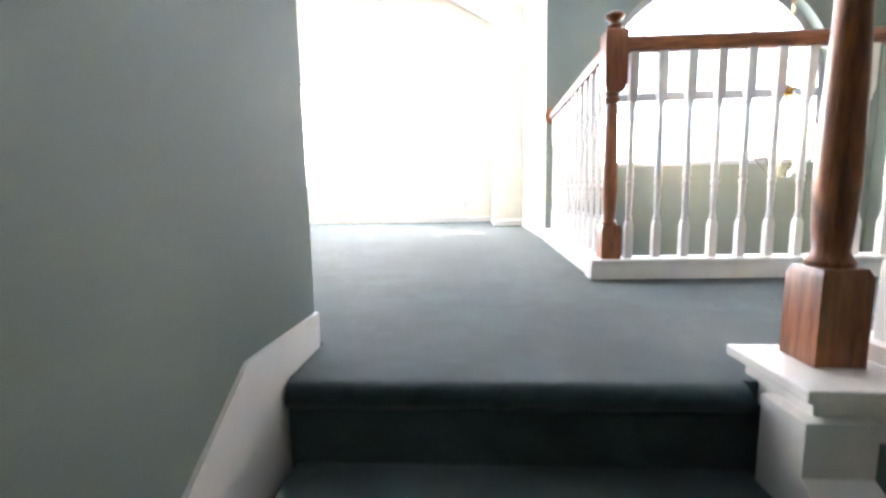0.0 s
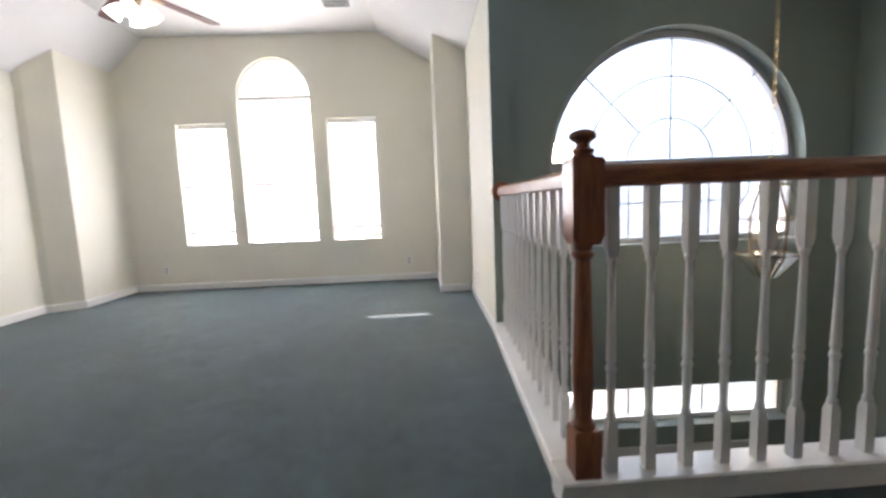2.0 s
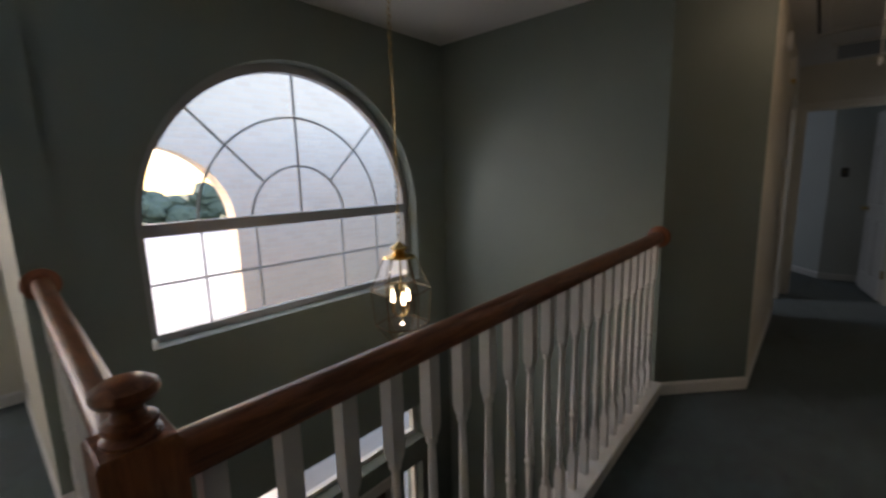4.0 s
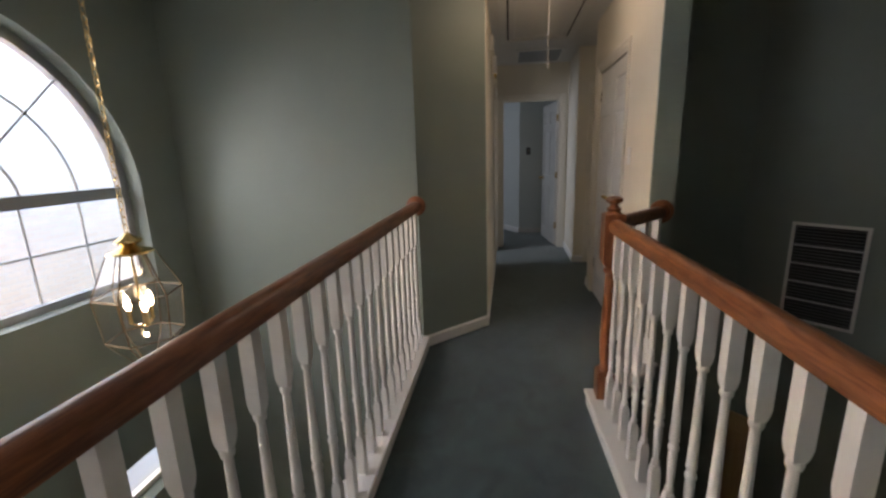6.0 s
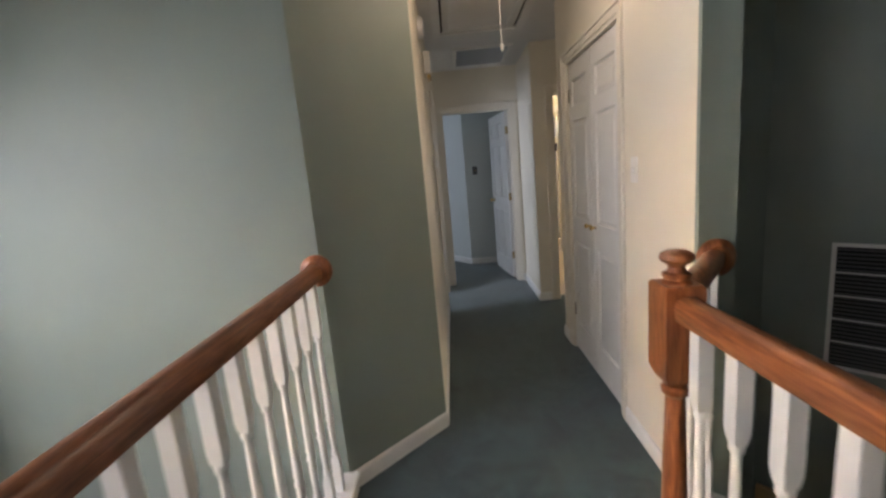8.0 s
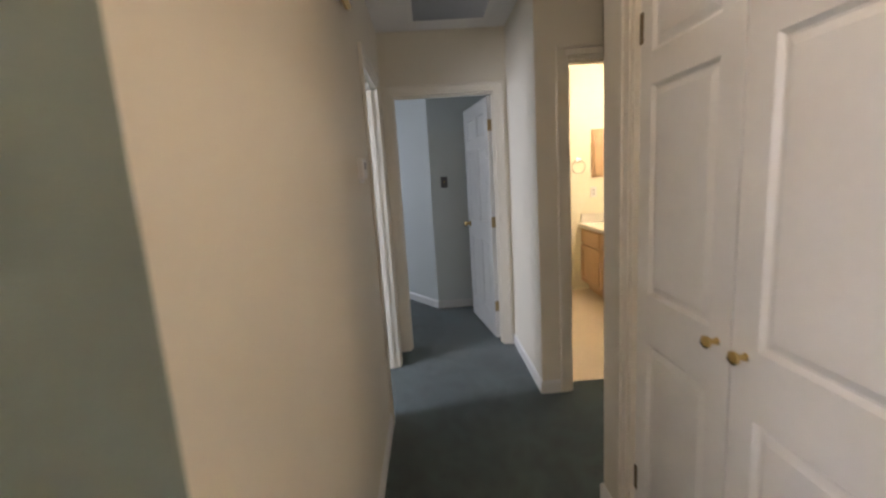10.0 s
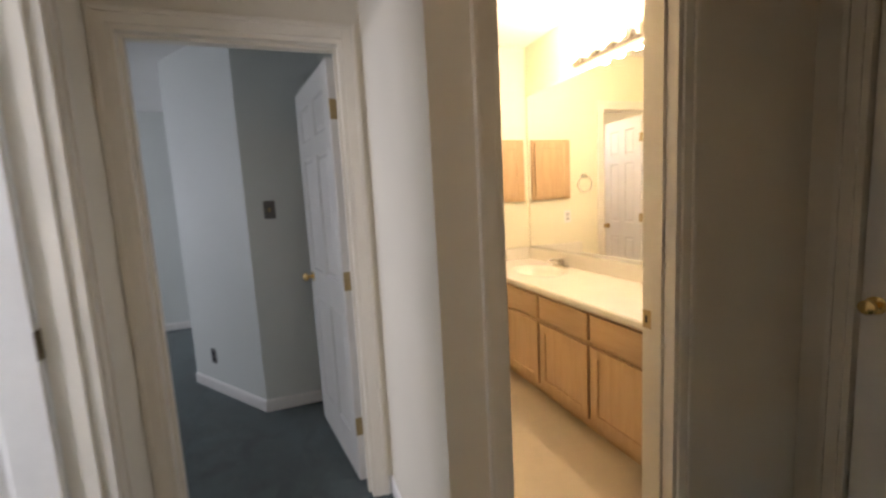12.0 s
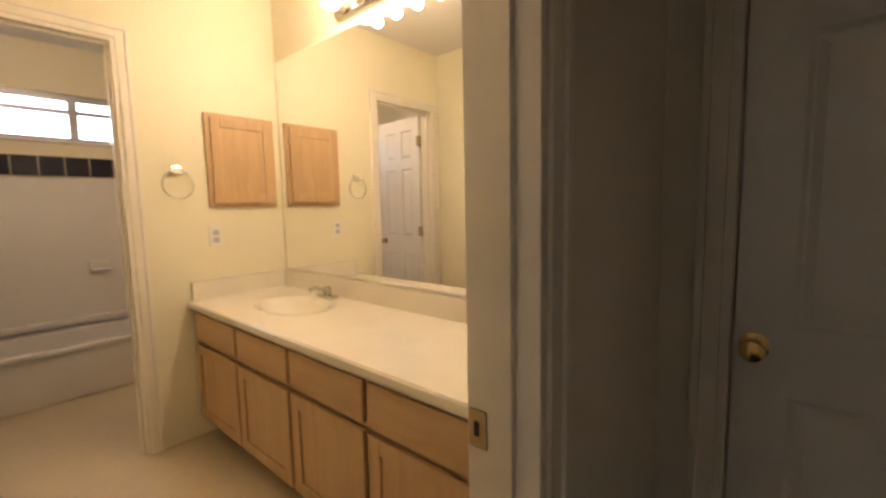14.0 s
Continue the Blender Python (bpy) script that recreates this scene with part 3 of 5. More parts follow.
# slanted skirt board up the stair wall
bm = bmesh.new()
ps = [(1.53, -0.02), (1.53, 0.092), (1.17, 0.100), (-3.0, -2.68), (-3.0, -3.06), (-2.7, -3.06), (1.28, -0.40)]
a, b = [bm.verts.new((0.2755, y, z)) for y, z in ps], [bm.verts.new((0.287, y, z)) for y, z in ps]
bm.faces.new(a), bm.faces.new(b[::-1])
for i in range(len(ps)):
    bm.faces.new((a[i], a[(i + 1) % len(ps)], b[(i + 1) % len(ps)], b[i]))
tagged(part("skirt_board", bm, TRIM), "white painted skirt board along the carpeted stairs", "trim", kind="structure")
# open side of the stairs: boxed stringer with a cap
bm = bmesh.new()
ps = [(1.27, 0.0), (1.16, 0.0), (1.16, -0.10), (-3.0, -2.94), (-3.0, -3.06), (1.27, -3.06)]
a, b = [bm.verts.new((1.255, y, z)) for y, z in ps], [bm.verts.new((1.375, y, z)) for y, z in ps]
bm.faces.new(a), bm.faces.new(b[::-1])
for i in range(len(ps)):
    bm.faces.new((a[i], a[(i + 1) % len(ps)], b[(i + 1) % len(ps)], b[i]))
tagged(part("stringer", bm, TRIM), "white boxed stringer on the open side of the stairs", "trim", kind="structure")
# plinth under the top newel post, and the fascia under the bridge
tagged(part("newel_plinth", boxes((1.255, 1.160, 0.034, 1.490, 1.390, 0.0565), (1.285, 1.185, -0.05, 1.465, 1.37, 0.034), bevel=0.004), TRIM), "white painted plinth at the head of the stairs", "trim", kind="structure")


def frame_trim(name, where, u0, u1, top, depth, width=0.06, both=False, label="cream painted moulded door casing"):
    """Casing round an opening (on the seen face, or on both), with jamb boards; u runs along the wall."""
    f = thing(name, W[where], label, "door frame")
    f["kind"] = "structure"
    for side, o0, o1, o2 in ((0, 0.0, 0.011, 0.017),) + (((1, -depth - 0.011, -depth, -depth - 0.017),) if both else ()):
        for nm, r1, r2 in (("casing_leg", (u0 - width + 0.018, min(o0, o1), 0.0, u0 - 0.004, max(o0, o1), top + width - 0.018), (u0 - width, min(o0, o2), 0.0, u0 - width + 0.018, max(o0, o2), top + width)),
                           ("casing_leg", (u1 + 0.004, min(o0, o1), 0.0, u1 + width - 0.018, max(o0, o1), top + width - 0.018), (u1 + width - 0.018, min(o0, o2), 0.0, u1 + width, max(o0, o2), top + width)),
                           ("casing_head", (u0 - 0.004, min(o0, o1), top + 0.004, u1 + 0.004, max(o0, o1), top + width - 0.018), (u0 - width + 0.018, min(o0, o2), top + width - 0.018, u1 + width - 0.018, max(o0, o2), top + width + 0.001))):
            part(nm, boxes(r1, r2, bevel=0.003), CASING, f)
    part("jamb", boxes((u0 - 0.004, -depth - 0.002, 0.0, u0 + 0.016, 0.004, top), bevel=0.002), CASING, f)
    part("jamb", boxes((u1 - 0.016, -depth - 0.002, 0.0, u1 + 0.004, 0.004, top), bevel=0.002), CASING, f)
    part("head_jamb", boxes((u0 + 0.016, -depth - 0.002, top - 0.016, u1 - 0.016, 0.004, top + 0.004), bevel=0.002), CASING, f)
    part("door_stop", boxes((u0 + 0.016, -depth * 0.62, 0.0, u0 + 0.028, -depth * 0.30, top - 0.016), (u1 - 0.028, -depth * 0.62, 0.0, u1 - 0.016, -depth * 0.30, top - 0.016), (u0 + 0.028, -depth * 0.62, top - 0.028, u1 - 0.028, -depth * 0.30, top - 0.016)), CASING, f)
    return f


def panel_door(m, w, h, label, name="panel_door", knob_u=None, hinge_u=None, columns=2, knob_mat=BRASS, hinge_mat=OLDBRASS):
    """A moulded panel door leaf; local x runs from one edge, y is its thickness, z up from its foot."""
    d = thing(name, m, label, "door")
    t = 0.035
    bands = [(0.20, 0.82), (0.98, 1.62), (1.71, h - 0.11)]
    st = 0.105 if columns == 2 else 0.075
    mid = 0.095
    cols = [(st, (w - mid) / 2), ((w + mid) / 2, w - st)] if columns == 2 else [(st, w - st)]
    bm = bmesh.new()
    xs = [0.0] + [x for c in cols for x in c] + [w]
    for x0, x1 in zip(xs[::2], xs[1::2]):
        block(bm, x0, 0, 0, x1, t, h)
    for c0, c1 in cols:
        zs = [0.0] + [z for b in bands for z in b] + [h]
        for z0, z1 in zip(zs[::2], zs[1::2]):
            block(bm, c0, 0, z0, c1, t, z1)
    part("leaf_frame", bm, TRIM, d)
    for c0, c1 in cols:
        for z0, z1 in bands:
            bm = bmesh.new()
            block(bm, c0 - 0.002, 0.010, z0 - 0.002, c1 + 0.002, t - 0.010, z1 + 0.002)
            for y0, y1 in ((0.010, 0.003), (t - 0.010, t - 0.003)):
                e, s = 0.016, 0.034
                o = [bm.verts.new(p) for p in ((c0 + e, y0, z0 + e), (c1 - e, y0, z0 + e), (c1 - e, y0, z1 - e), (c0 + e, y0, z1 - e))]
                i = [bm.verts.new(p) for p in ((c0 + s, y1, z0 + s), (c1 - s, y1, z0 + s), (c1 - s, y1, z1 - s), (c0 + s, y1, z1 - s))]
                bm.faces.new(i)
                for k in range(4):
                    bm.faces.new((o[k], o[(k + 1) % 4], i[(k + 1) % 4], i[k]))
            # sloping bead round the panel on both faces
            for y0, y1 in ((0.0, 0.010), (t, t - 0.010)):
                o = [bm.verts.new(p) for p in ((c0, y0, z0), (c1, y0, z0), (c1, y0, z1), (c0, y0, z1))]
                i = [bm.verts.new(p) for p in ((c0 + 0.010, y1, z0 + 0.010), (c1 - 0.010, y1, z0 + 0.010), (c1 - 0.010, y1, z1 - 0.010), (c0 + 0.010, y1, z1 - 0.010))]
                for k in range(4):
                    bm.faces.new((o[k], o[(k + 1) % 4], i[(k + 1) % 4], i[k]))
            part("panel", bm, TRIM, d)
    if knob_u is not None:
        bm = bmesh.new()
        for s in (1, -1):
            y = t if s > 0 else 0
            pr = [(0.031, 0.0), (0.031, 0.004), (0.013, 0.008), (0.011, 0.026), (0.020, 0.034), (0.026, 0.046), (0.024, 0.056), (0.012, 0.062)]
            lathe(bm, [(r, y + s * k) for r, k in pr], at=(knob_u, 0, 0.93), axis="Y", seg=20)
        part("knob", bm, knob_mat, d, "round brass door knob", smooth=True)
        part("latch", boxes((knob_u - 0.065 if knob_u < w / 2 else knob_u + 0.062, 0.006, 0.90, knob_u - 0.062 if knob_u < w / 2 else knob_u + 0.065, t - 0.006, 0.96)), OLDBRASS, d, "brass latch plate")
    if hinge_u is not None:
        for z in (0.28, h / 2, h - 0.22):
            bm = bmesh.new()
            lathe(bm, [(0.006, z - 0.045), (0.006, z + 0.045)], at=(hinge_u, -0.003, 0), seg=8)
            block(bm, hinge_u - 0.003, 0.0, z - 0.044, hinge_u + 0.003, t, z + 0.044)
            block(bm, hinge_u - 0.028, -0.003, z - 0.044, hinge_u + 0.028, -0.0005, z + 0.044)
            part("hinge", bm, hinge_mat, d, "aged brass butt hinge")
    return d


frame_trim("door_1", "hall_end", 0.085, 0.885, 2.04, 0.12)
frame_trim("door_2", "hall_left", 0.29, 1.01, 2.04, 0.12)
frame_trim("door_3", "bath_door", 0.63, 1.27, 2.03, 0.13, both=True)
frame_trim("door_4", "recess_south", 0.14, 0.86, 2.03, 0.12)
frame_trim("door_5", "hall_right", 0.653, 1.578, 2.02, 0.125)
frame_trim("door_6", "bath_east", 0.82, 1.46, 2.12, 0.12, both=True)

panel_door(pose(7.47, 1.185, 0.012, 0, 0, 9), 0.755, 2.0, "white six-panel bedroom door standing open", knob_u=0.69, hinge_u=0.0)
panel_door(pose(7.035, 2.155, 0.012, 0, 0, 93), 0.70, 2.0, "white six-panel door standing open into the side room", knob_u=0.67, hinge_u=0.0, hinge_mat=LANBRASS)
panel_door(pose(6.64, 0.862, 0.022, 0, 0, 2), 0.62, 2.0, "white six-panel bathroom door standing open", knob_u=0.56, hinge_u=0.0)
panel_door(pose(5.658, -0.425, 0.012), 0.679, 1.99, "white panel closet door, closed", knob_u=0.640, hinge_u=0.0)
panel_door(pose(8.935, 0.845, 0.012, 0, 0, 5), 0.60, 2.08, "white six-panel door standing open into the tub room", knob_u=0.54, hinge_u=0.0)
# the double closet doors of the hall: two narrow three-panel leaves with small knobs
for x0, ku, hu in ((4.447, 0.405, 0.0), (4.901, 0.045, 0.447)):
    d = panel_door(pose(x0, 1.020, 0.012), 0.447, 1.985, "narrow white three-panel closet door leaf, closed", name="closet_door", columns=1)
    tagged(d, group="closet doors of the hall")
    bm = bmesh.new()
    lathe(bm, [(0.010, 0.035), (0.007, 0.040), (0.007, 0.050), (0.015, 0.058), (0.016, 0.066), (0.008, 0.072)], at=(ku, 0, 0.955), axis="Y", seg=16)
    part("knob", bm, BRASS, d, "small brass knob", smooth=True)
    for z in (0.29, 1.79):
        bm = bmesh.new()
        lathe(bm, [(0.007, z - 0.045), (0.007, z + 0.045)], at=(hu, 0.040, 0), seg=8)
        block(bm, min(hu, hu + (0.026 if hu == 0 else -0.026)), 0.0352, z - 0.044, max(hu, hu + (0.026 if hu == 0 else -0.026)), 0.039, z + 0.044)
        part("hinge", bm, LANBRASS, d, "aged brass butt hinge")
# strike plate on the bathroom door jamb
sp = tagged(part("strike_plate", boxes((6.592, 0.2765, 0.882, 6.628, 0.2790, 0.948), bevel=0.001), OLDBRASS), "brass strike plate on the bathroom jamb", "strike plate")
# no hole is cut: a dark patch paints its shade
part("latch_hole_shade", boxes((6.606, 0.2788, 0.902, 6.617, 0.2796, 0.928)), DARK, sp, "dark patch for the shade in the latch hole")

# ---------------------------------------------------------------- windows of the big room


def sash_window(name, u0, u1, z0, z1, blind_gap=0.0, mid=None, low=None, label=""):
    f = thing(name, W["north"], label or "white framed sash window with a drawn blind, bright with daylight", "window")
    f["kind"] = "structure"
    e = 0.022
    part("window_frame", boxes((u0, -0.12, z0, u0 + e, -0.045, z1), (u1 - e, -0.12, z0, u1, -0.045, z1), (u0 + e, -0.12, z1 - e, u1 - e, -0.045, z1), (u0 + e, -0.12, z0, u1 - e, -0.045, z0 + 0.006)), TRIM, f)
    for z in (mid, low):
        if z:
            part("sash_rail", boxes((u0 + e, -0.064, z - 0.017, u1 - e, -0.046, z + 0.017), bevel=0.003), ALU, f, "grey sash rail")
    part("head_rail", boxes((u0 + e, -0.062, z1 - 0.055, u1 - e, -0.046, z1 - e)), PLASTIC, f, "white blind head rail")
    part("blind", boxes((u0 + e, -0.088, z0 + 0.007 + blind_gap, u1 - e, -0.085, z1 - e)), BLIND, f, "drawn translucent white blind")
    p = part("pane", boxes((u0 + e, -0.105, z0 + 0.006, u1 - e, -0.101, z1 - e)), GLASS, f)
    p.visible_shadow = False
    part("window_sill", boxes((u0 - 0.012, -0.05, z0 - 0.018, u1 + 0.012, 0.014, z0 + 0.004), bevel=0.003), TRIM, f)
    return f


sash_window("window_1", 1.03, 1.63, 0.55, 2.035, 0.055, mid=1.27, low=0.70)
sash_window("window_2", 2.84, 3.43, 0.55, 2.015, mid=1.27, low=0.70)
w2 = sash_window("window_3", 1.805, 2.68, 0.55, 2.33, mid=1.27, low=0.70, label="tall white window with a round-arched head, bright with daylight")
bm = bmesh.new()
c, r = 2.2425, 0.4375
arc = [(c - r * math.cos(math.pi * i / 24), 2.33 + r * math.sin(math.pi * i / 24)) for i in range(25)]
fv, bv = [bm.verts.new((u, -0.085, z)) for u, z in arc], [bm.verts.new((u, -0.088, z)) for u, z in arc]
bm.faces.new(fv), bm.faces.new(bv[::-1])
for i in range(25):
    bm.faces.new((fv[i], fv[(i + 1) % 25], bv[(i + 1) % 25], bv[i]))
part("arched_shade", bm, BLIND, w2, "white shade in the arched head")
bm = bmesh.new()
arc2 = [(c - (r - 0.022) * math.cos(math.pi * i / 24), 2.33 + (r - 0.022) * math.sin(math.pi * i / 24)) for i in range(25)]
ring = [[bm.verts.new((u, y, z)) for (u, z), y in ((arc[i], -0.045), (arc2[i], -0.045), (arc2[i], -0.12), (arc[i], -0.12))] for i in range(25)]
for p, q in zip(ring, ring[1:]):
    for k in range(4):
        bm.faces.new((p[k], p[(k + 1) % 4], q[(k + 1) % 4], q[k]))
part("arched_frame", bm, TRIM, w2)

# ---------------------------------------------------------------- foyer windows and door
fw = thing("window_4", pose(2.70, 4.318, 1.185), "large arched foyer window with sunburst muntins", "window")
fw["kind"] = "structure"
R0 = 0.905


def arc_bar(r0, r1, y0, y1, a0=0.0, a1=math.pi, n=36):
    bm = bmesh.new()
    rings = []
    for i in range(n + 1):
        a = a0 + (a1 - a0) * i / n
        ca, sa = math.cos(a), math.sin(a)
        rings.append([bm.verts.new(p) for p in ((r0 * ca, y0, r0 * sa), (r1 * ca, y0, r1 * sa), (r1 * ca, y1, r1 * sa), (r0 * ca, y1, r0 * sa))])
    for p, q in zip(rings, rings[1:]):
        for k in range(4):
            bm.faces.new((p[k], p[(k + 1) % 4], q[(k + 1) % 4], q[k]))
    bm.faces.new(rings[0][::-1]), bm.faces.new(rings[-1])
    return bm


part("arched_frame", arc_bar(R0 - 0.012, R0 + 0.04, -0.02, 0.03), ALU, fw, "grey metal arched frame")
part("transom_bar", boxes((-0.93, -0.022, -0.034, 0.93, 0.03, 0.034), bevel=0.003), ALU, fw, "grey metal transom bar")
part("window_frame", boxes((-0.94, -0.02, -0.56, -0.893, 0.03, -0.034), (0.893, -0.02, -0.56, 0.94, 0.03, -0.034), (-0.893, -0.02, -0.585, 0.893, 0.03, -0.545)), ALU, fw)
for rr in (0.33, 0.63):
    part("muntin", arc_bar(rr - 0.006, rr + 0.006, 0.0, 0.008, n=28), LEAD, fw, "thin grey curved muntin")
part("muntin", boxes((-0.007, 0.0, 0.034, 0.007, 0.008, R0 - 0.012)), LEAD, fw)
for ang in (45, 135):
    bm = boxes((0.33, 0.0, -0.006, R0 - 0.012, 0.008, 0.006))
    bmesh.ops.rotate(bm, verts=bm.verts[:], cent=(0, 0, 0), matrix=Matrix.Rotation(radians(-ang), 3, "Y"))
    part("muntin", bm, LEAD, fw)
for xx in (-0.31, 0.31, 0.62, -0.62):
    part("muntin", boxes((xx - 0.005, 0.002, -0.545, xx + 0.005, 0.008, -0.034)), LEAD, fw)
part("muntin", boxes((-0.893, 0.0, -0.292, 0.893, 0.008, -0.280)), LEAD, fw)
p = part("pane", boxes((-0.893, 0.012, -0.545, 0.893, 0.016, -0.034)), GLASS, fw)
p.visible_shadow = False
bm = bmesh.new()
arc = [(-R0 * math.cos(math.pi * i / 36), R0 * math.sin(math.pi * i / 36)) for i in range(37)]
fv, bv = [bm.verts.new((u, 0.012, z)) for u, z in arc], [bm.verts.new((u, 0.016, z)) for u, z in arc]
bm.faces.new(fv), bm.faces.new(bv[::-1])
for i in range(37):
    bm.faces.new((fv[i], fv[(i + 1) % 37], bv[(i + 1) % 37], bv[i]))
p = part("pane", bm, GLASS, fw)
p.visible_shadow = False

tw = thing("window_5", pose(2.70, 4.318, -0.66), "wide low transom window above the front door", "window")
tw["kind"] = "structure"
part("window_frame", boxes((-0.94, -0.02, -0.155, -0.90, 0.03, 0.155), (0.90, -0.02, -0.155, 0.94, 0.03, 0.155), (-0.90, -0.02, 0.125, 0.90, 0.03, 0.155), (-0.90, -0.02, -0.155, 0.90, 0.03, -0.12)), TRIM, tw)
p = part("pane", boxes((-0.90, 0.0, -0.12, 0.90, 0.004, 0.125)), GLASS, tw)
p.visible_shadow = False
for xx in (-0.3, 0.3):
    part("muntin", boxes((xx - 0.006, -0.004, -0.12, xx + 0.006, 0.004, 0.125)), LEAD, tw)

fd = thing("door_7", pose(2.77, 4.26, LOW), "dark brown wooden front door in a white frame", "door")
fd["kind"] = "structure"
part("leaf", boxes((-0.45, 0.0, 0.01, 0.45, 0.045, 1.99), bevel=0.003), DARKW, fd)
for x0, x1 in ((-0.36, -0.05), (0.05, 0.36)):
    for z0, z1 in ((0.2, 0.8), (0.95, 1.55), (1.65, 1.88)):
        part("panel", boxes((x0, -0.008, z0, x1, 0.002, z1), bevel=0.003), DARKW, fd)
part("casing", boxes((-0.53, -0.075, 0.0, -0.455, 0.05, 2.09), (0.455, -0.075, 0.0, 0.53, 0.05, 2.09), (-0.455, -0.075, 2.0, 0.455, 0.05, 2.09)), TRIM, fd, "white door frame")
for x0 in (2.05, 3.49):
    sl = thing("side_light", pose(x0, 4.30, -1.815), "narrow sidelight window beside the front door", "window", "sidelights of the front door")
    part("frame", boxes((-0.11, -0.02, -0.785, -0.085, 0.03, 0.785), (0.085, -0.02, -0.785, 0.11, 0.03, 0.785), (-0.085, -0.02, 0.755, 0.085, 0.03, 0.785), (-0.085, -0.02, -0.785, 0.085, 0.03, -0.755), (-0.085, 0.0, 0.24, 0.085, 0.01, 0.252)), TRIM, sl)
    p = part("pane", boxes((-0.085, 0.004, -0.755, 0.085, 0.008, 0.755)), GLASS, sl)
    p.visible_shadow = False

# ---------------------------------------------------------------- lantern over the foyer
LX, LY = 2.79, 3.49
lan = thing("pendant_lantern", pose(LX, LY, 0.45), "hexagonal brass and clear glass hanging lantern, lit", "lantern")
HZ = [(0.052, 0.02), (0.150, 0.15), (0.168, 0.35), (0.086, 0.535)]


def hexpt(r, z, k):
    a = radians(60 * k + 20)
    return (r * math.cos(a), r * math.sin(a), z)


for k in range(6):
    part("rib", tube(bmesh.new(), [hexpt(r, z, k) for r, z in HZ], 0.0040, 6), LANBRASS, lan)
for r, z in HZ[1:]:
    bm = bmesh.new()
    for k in range(6):
        tube(bm, [hexpt(r, z, k), hexpt(r, z, k + 1)], 0.0042, 6)
    part("ring", bm, LANBRASS, lan)
for k in range(6):
    for (r0, z0), (r1, z1) in zip(HZ, HZ[1:]):
        bm = bmesh.new()
        q = [Vector(hexpt(r0, z0, k)), Vector(hexpt(r0, z0, k + 1)), Vector(hexpt(r1, z1, k + 1)), Vector(hexpt(r1, z1, k))]
        n = (q[1] - q[0]).cross(q[3] - q[0]).normalized() * 0.003
        a, b = [bm.verts.new(p) for p in q], [bm.verts.new(p + n) for p in q]
        bm.faces.new(a[::-1]), bm.faces.new(b)
        for i in range(4):
            bm.faces.new((a[i], a[(i + 1) % 4], b[(i + 1) % 4], b[i]))
        p = part("pane", bm, LANGLASS, lan)
        p.visible_shadow = False
bm = bmesh.new()
lathe(bm, [(0.090, 0.533), (0.086, 0.541), (0.046, 0.552), (0.026, 0.566), (0.050, 0.582), (0.052, 0.590), (0.020, 0.610), (0.010, 0.620)], seg=20)
part("cap", bm, BRASS, lan, "polished brass cap", smooth=True)
bm = bmesh.new()
tube(bm, [(0, 0, 0.19), (0, 0, 0.54)], 0.006)
for k in range(3):
    a = radians(120 * k)
    tube(bm, [(0, 0, 0.20), (0.03 * math.cos(a), 0.03 * math.sin(a), 0.195), (0.05 * math.cos(a), 0.05 * math.sin(a), 0.22)], 0.004)
    lathe(bm, [(0.009, 0.21), (0.009, 0.275)], at=(0.05 * math.cos(a), 0.05 * math.sin(a), 0), seg=10)
part("candle_arm", bm, BRASS, lan, "brass stem with three candle holders")
bulb_mat = glowing("lantern_bulb", (1.0, 0.80, 0.52), 14)
for k in range(3):
    a = radians(120 * k)
    bm = bmesh.new()
    lathe(bm, [(0.006, 0.275), (0.012, 0.290), (0.014, 0.305), (0.009, 0.325), (0.002, 0.345)], at=(0.05 * math.cos(a), 0.05 * math.sin(a), 0), seg=12)
    part("bulb", bm, bulb_mat, lan, "lit flame-shaped bulb", smooth=True)
bm = bmesh.new()
z, k = 0.62, 0
while z < TOP - 0.45 - 0.02:
    ring = [(0.010 * math.cos(t) * (k % 2), 0.010 * math.cos(t) * (1 - k % 2), z + 0.02 + 0.020 * math.sin(t)) for t in [2 * math.pi * i / 10 for i in range(11)]]
    tube(bm, ring, 0.0022, 5)
    z, k = z + 0.033, k + 1
part("chain", bm, BRASS, lan, "brass chain", smooth=True)
bm = bmesh.new()
lathe(bm, [(0.06, TOP - 0.45), (0.055, TOP - 0.465), (0.02, TOP - 0.48), (0.008, TOP - 0.49)][::-1], seg=20)
part("canopy", bm, BRASS, lan, smooth=True)

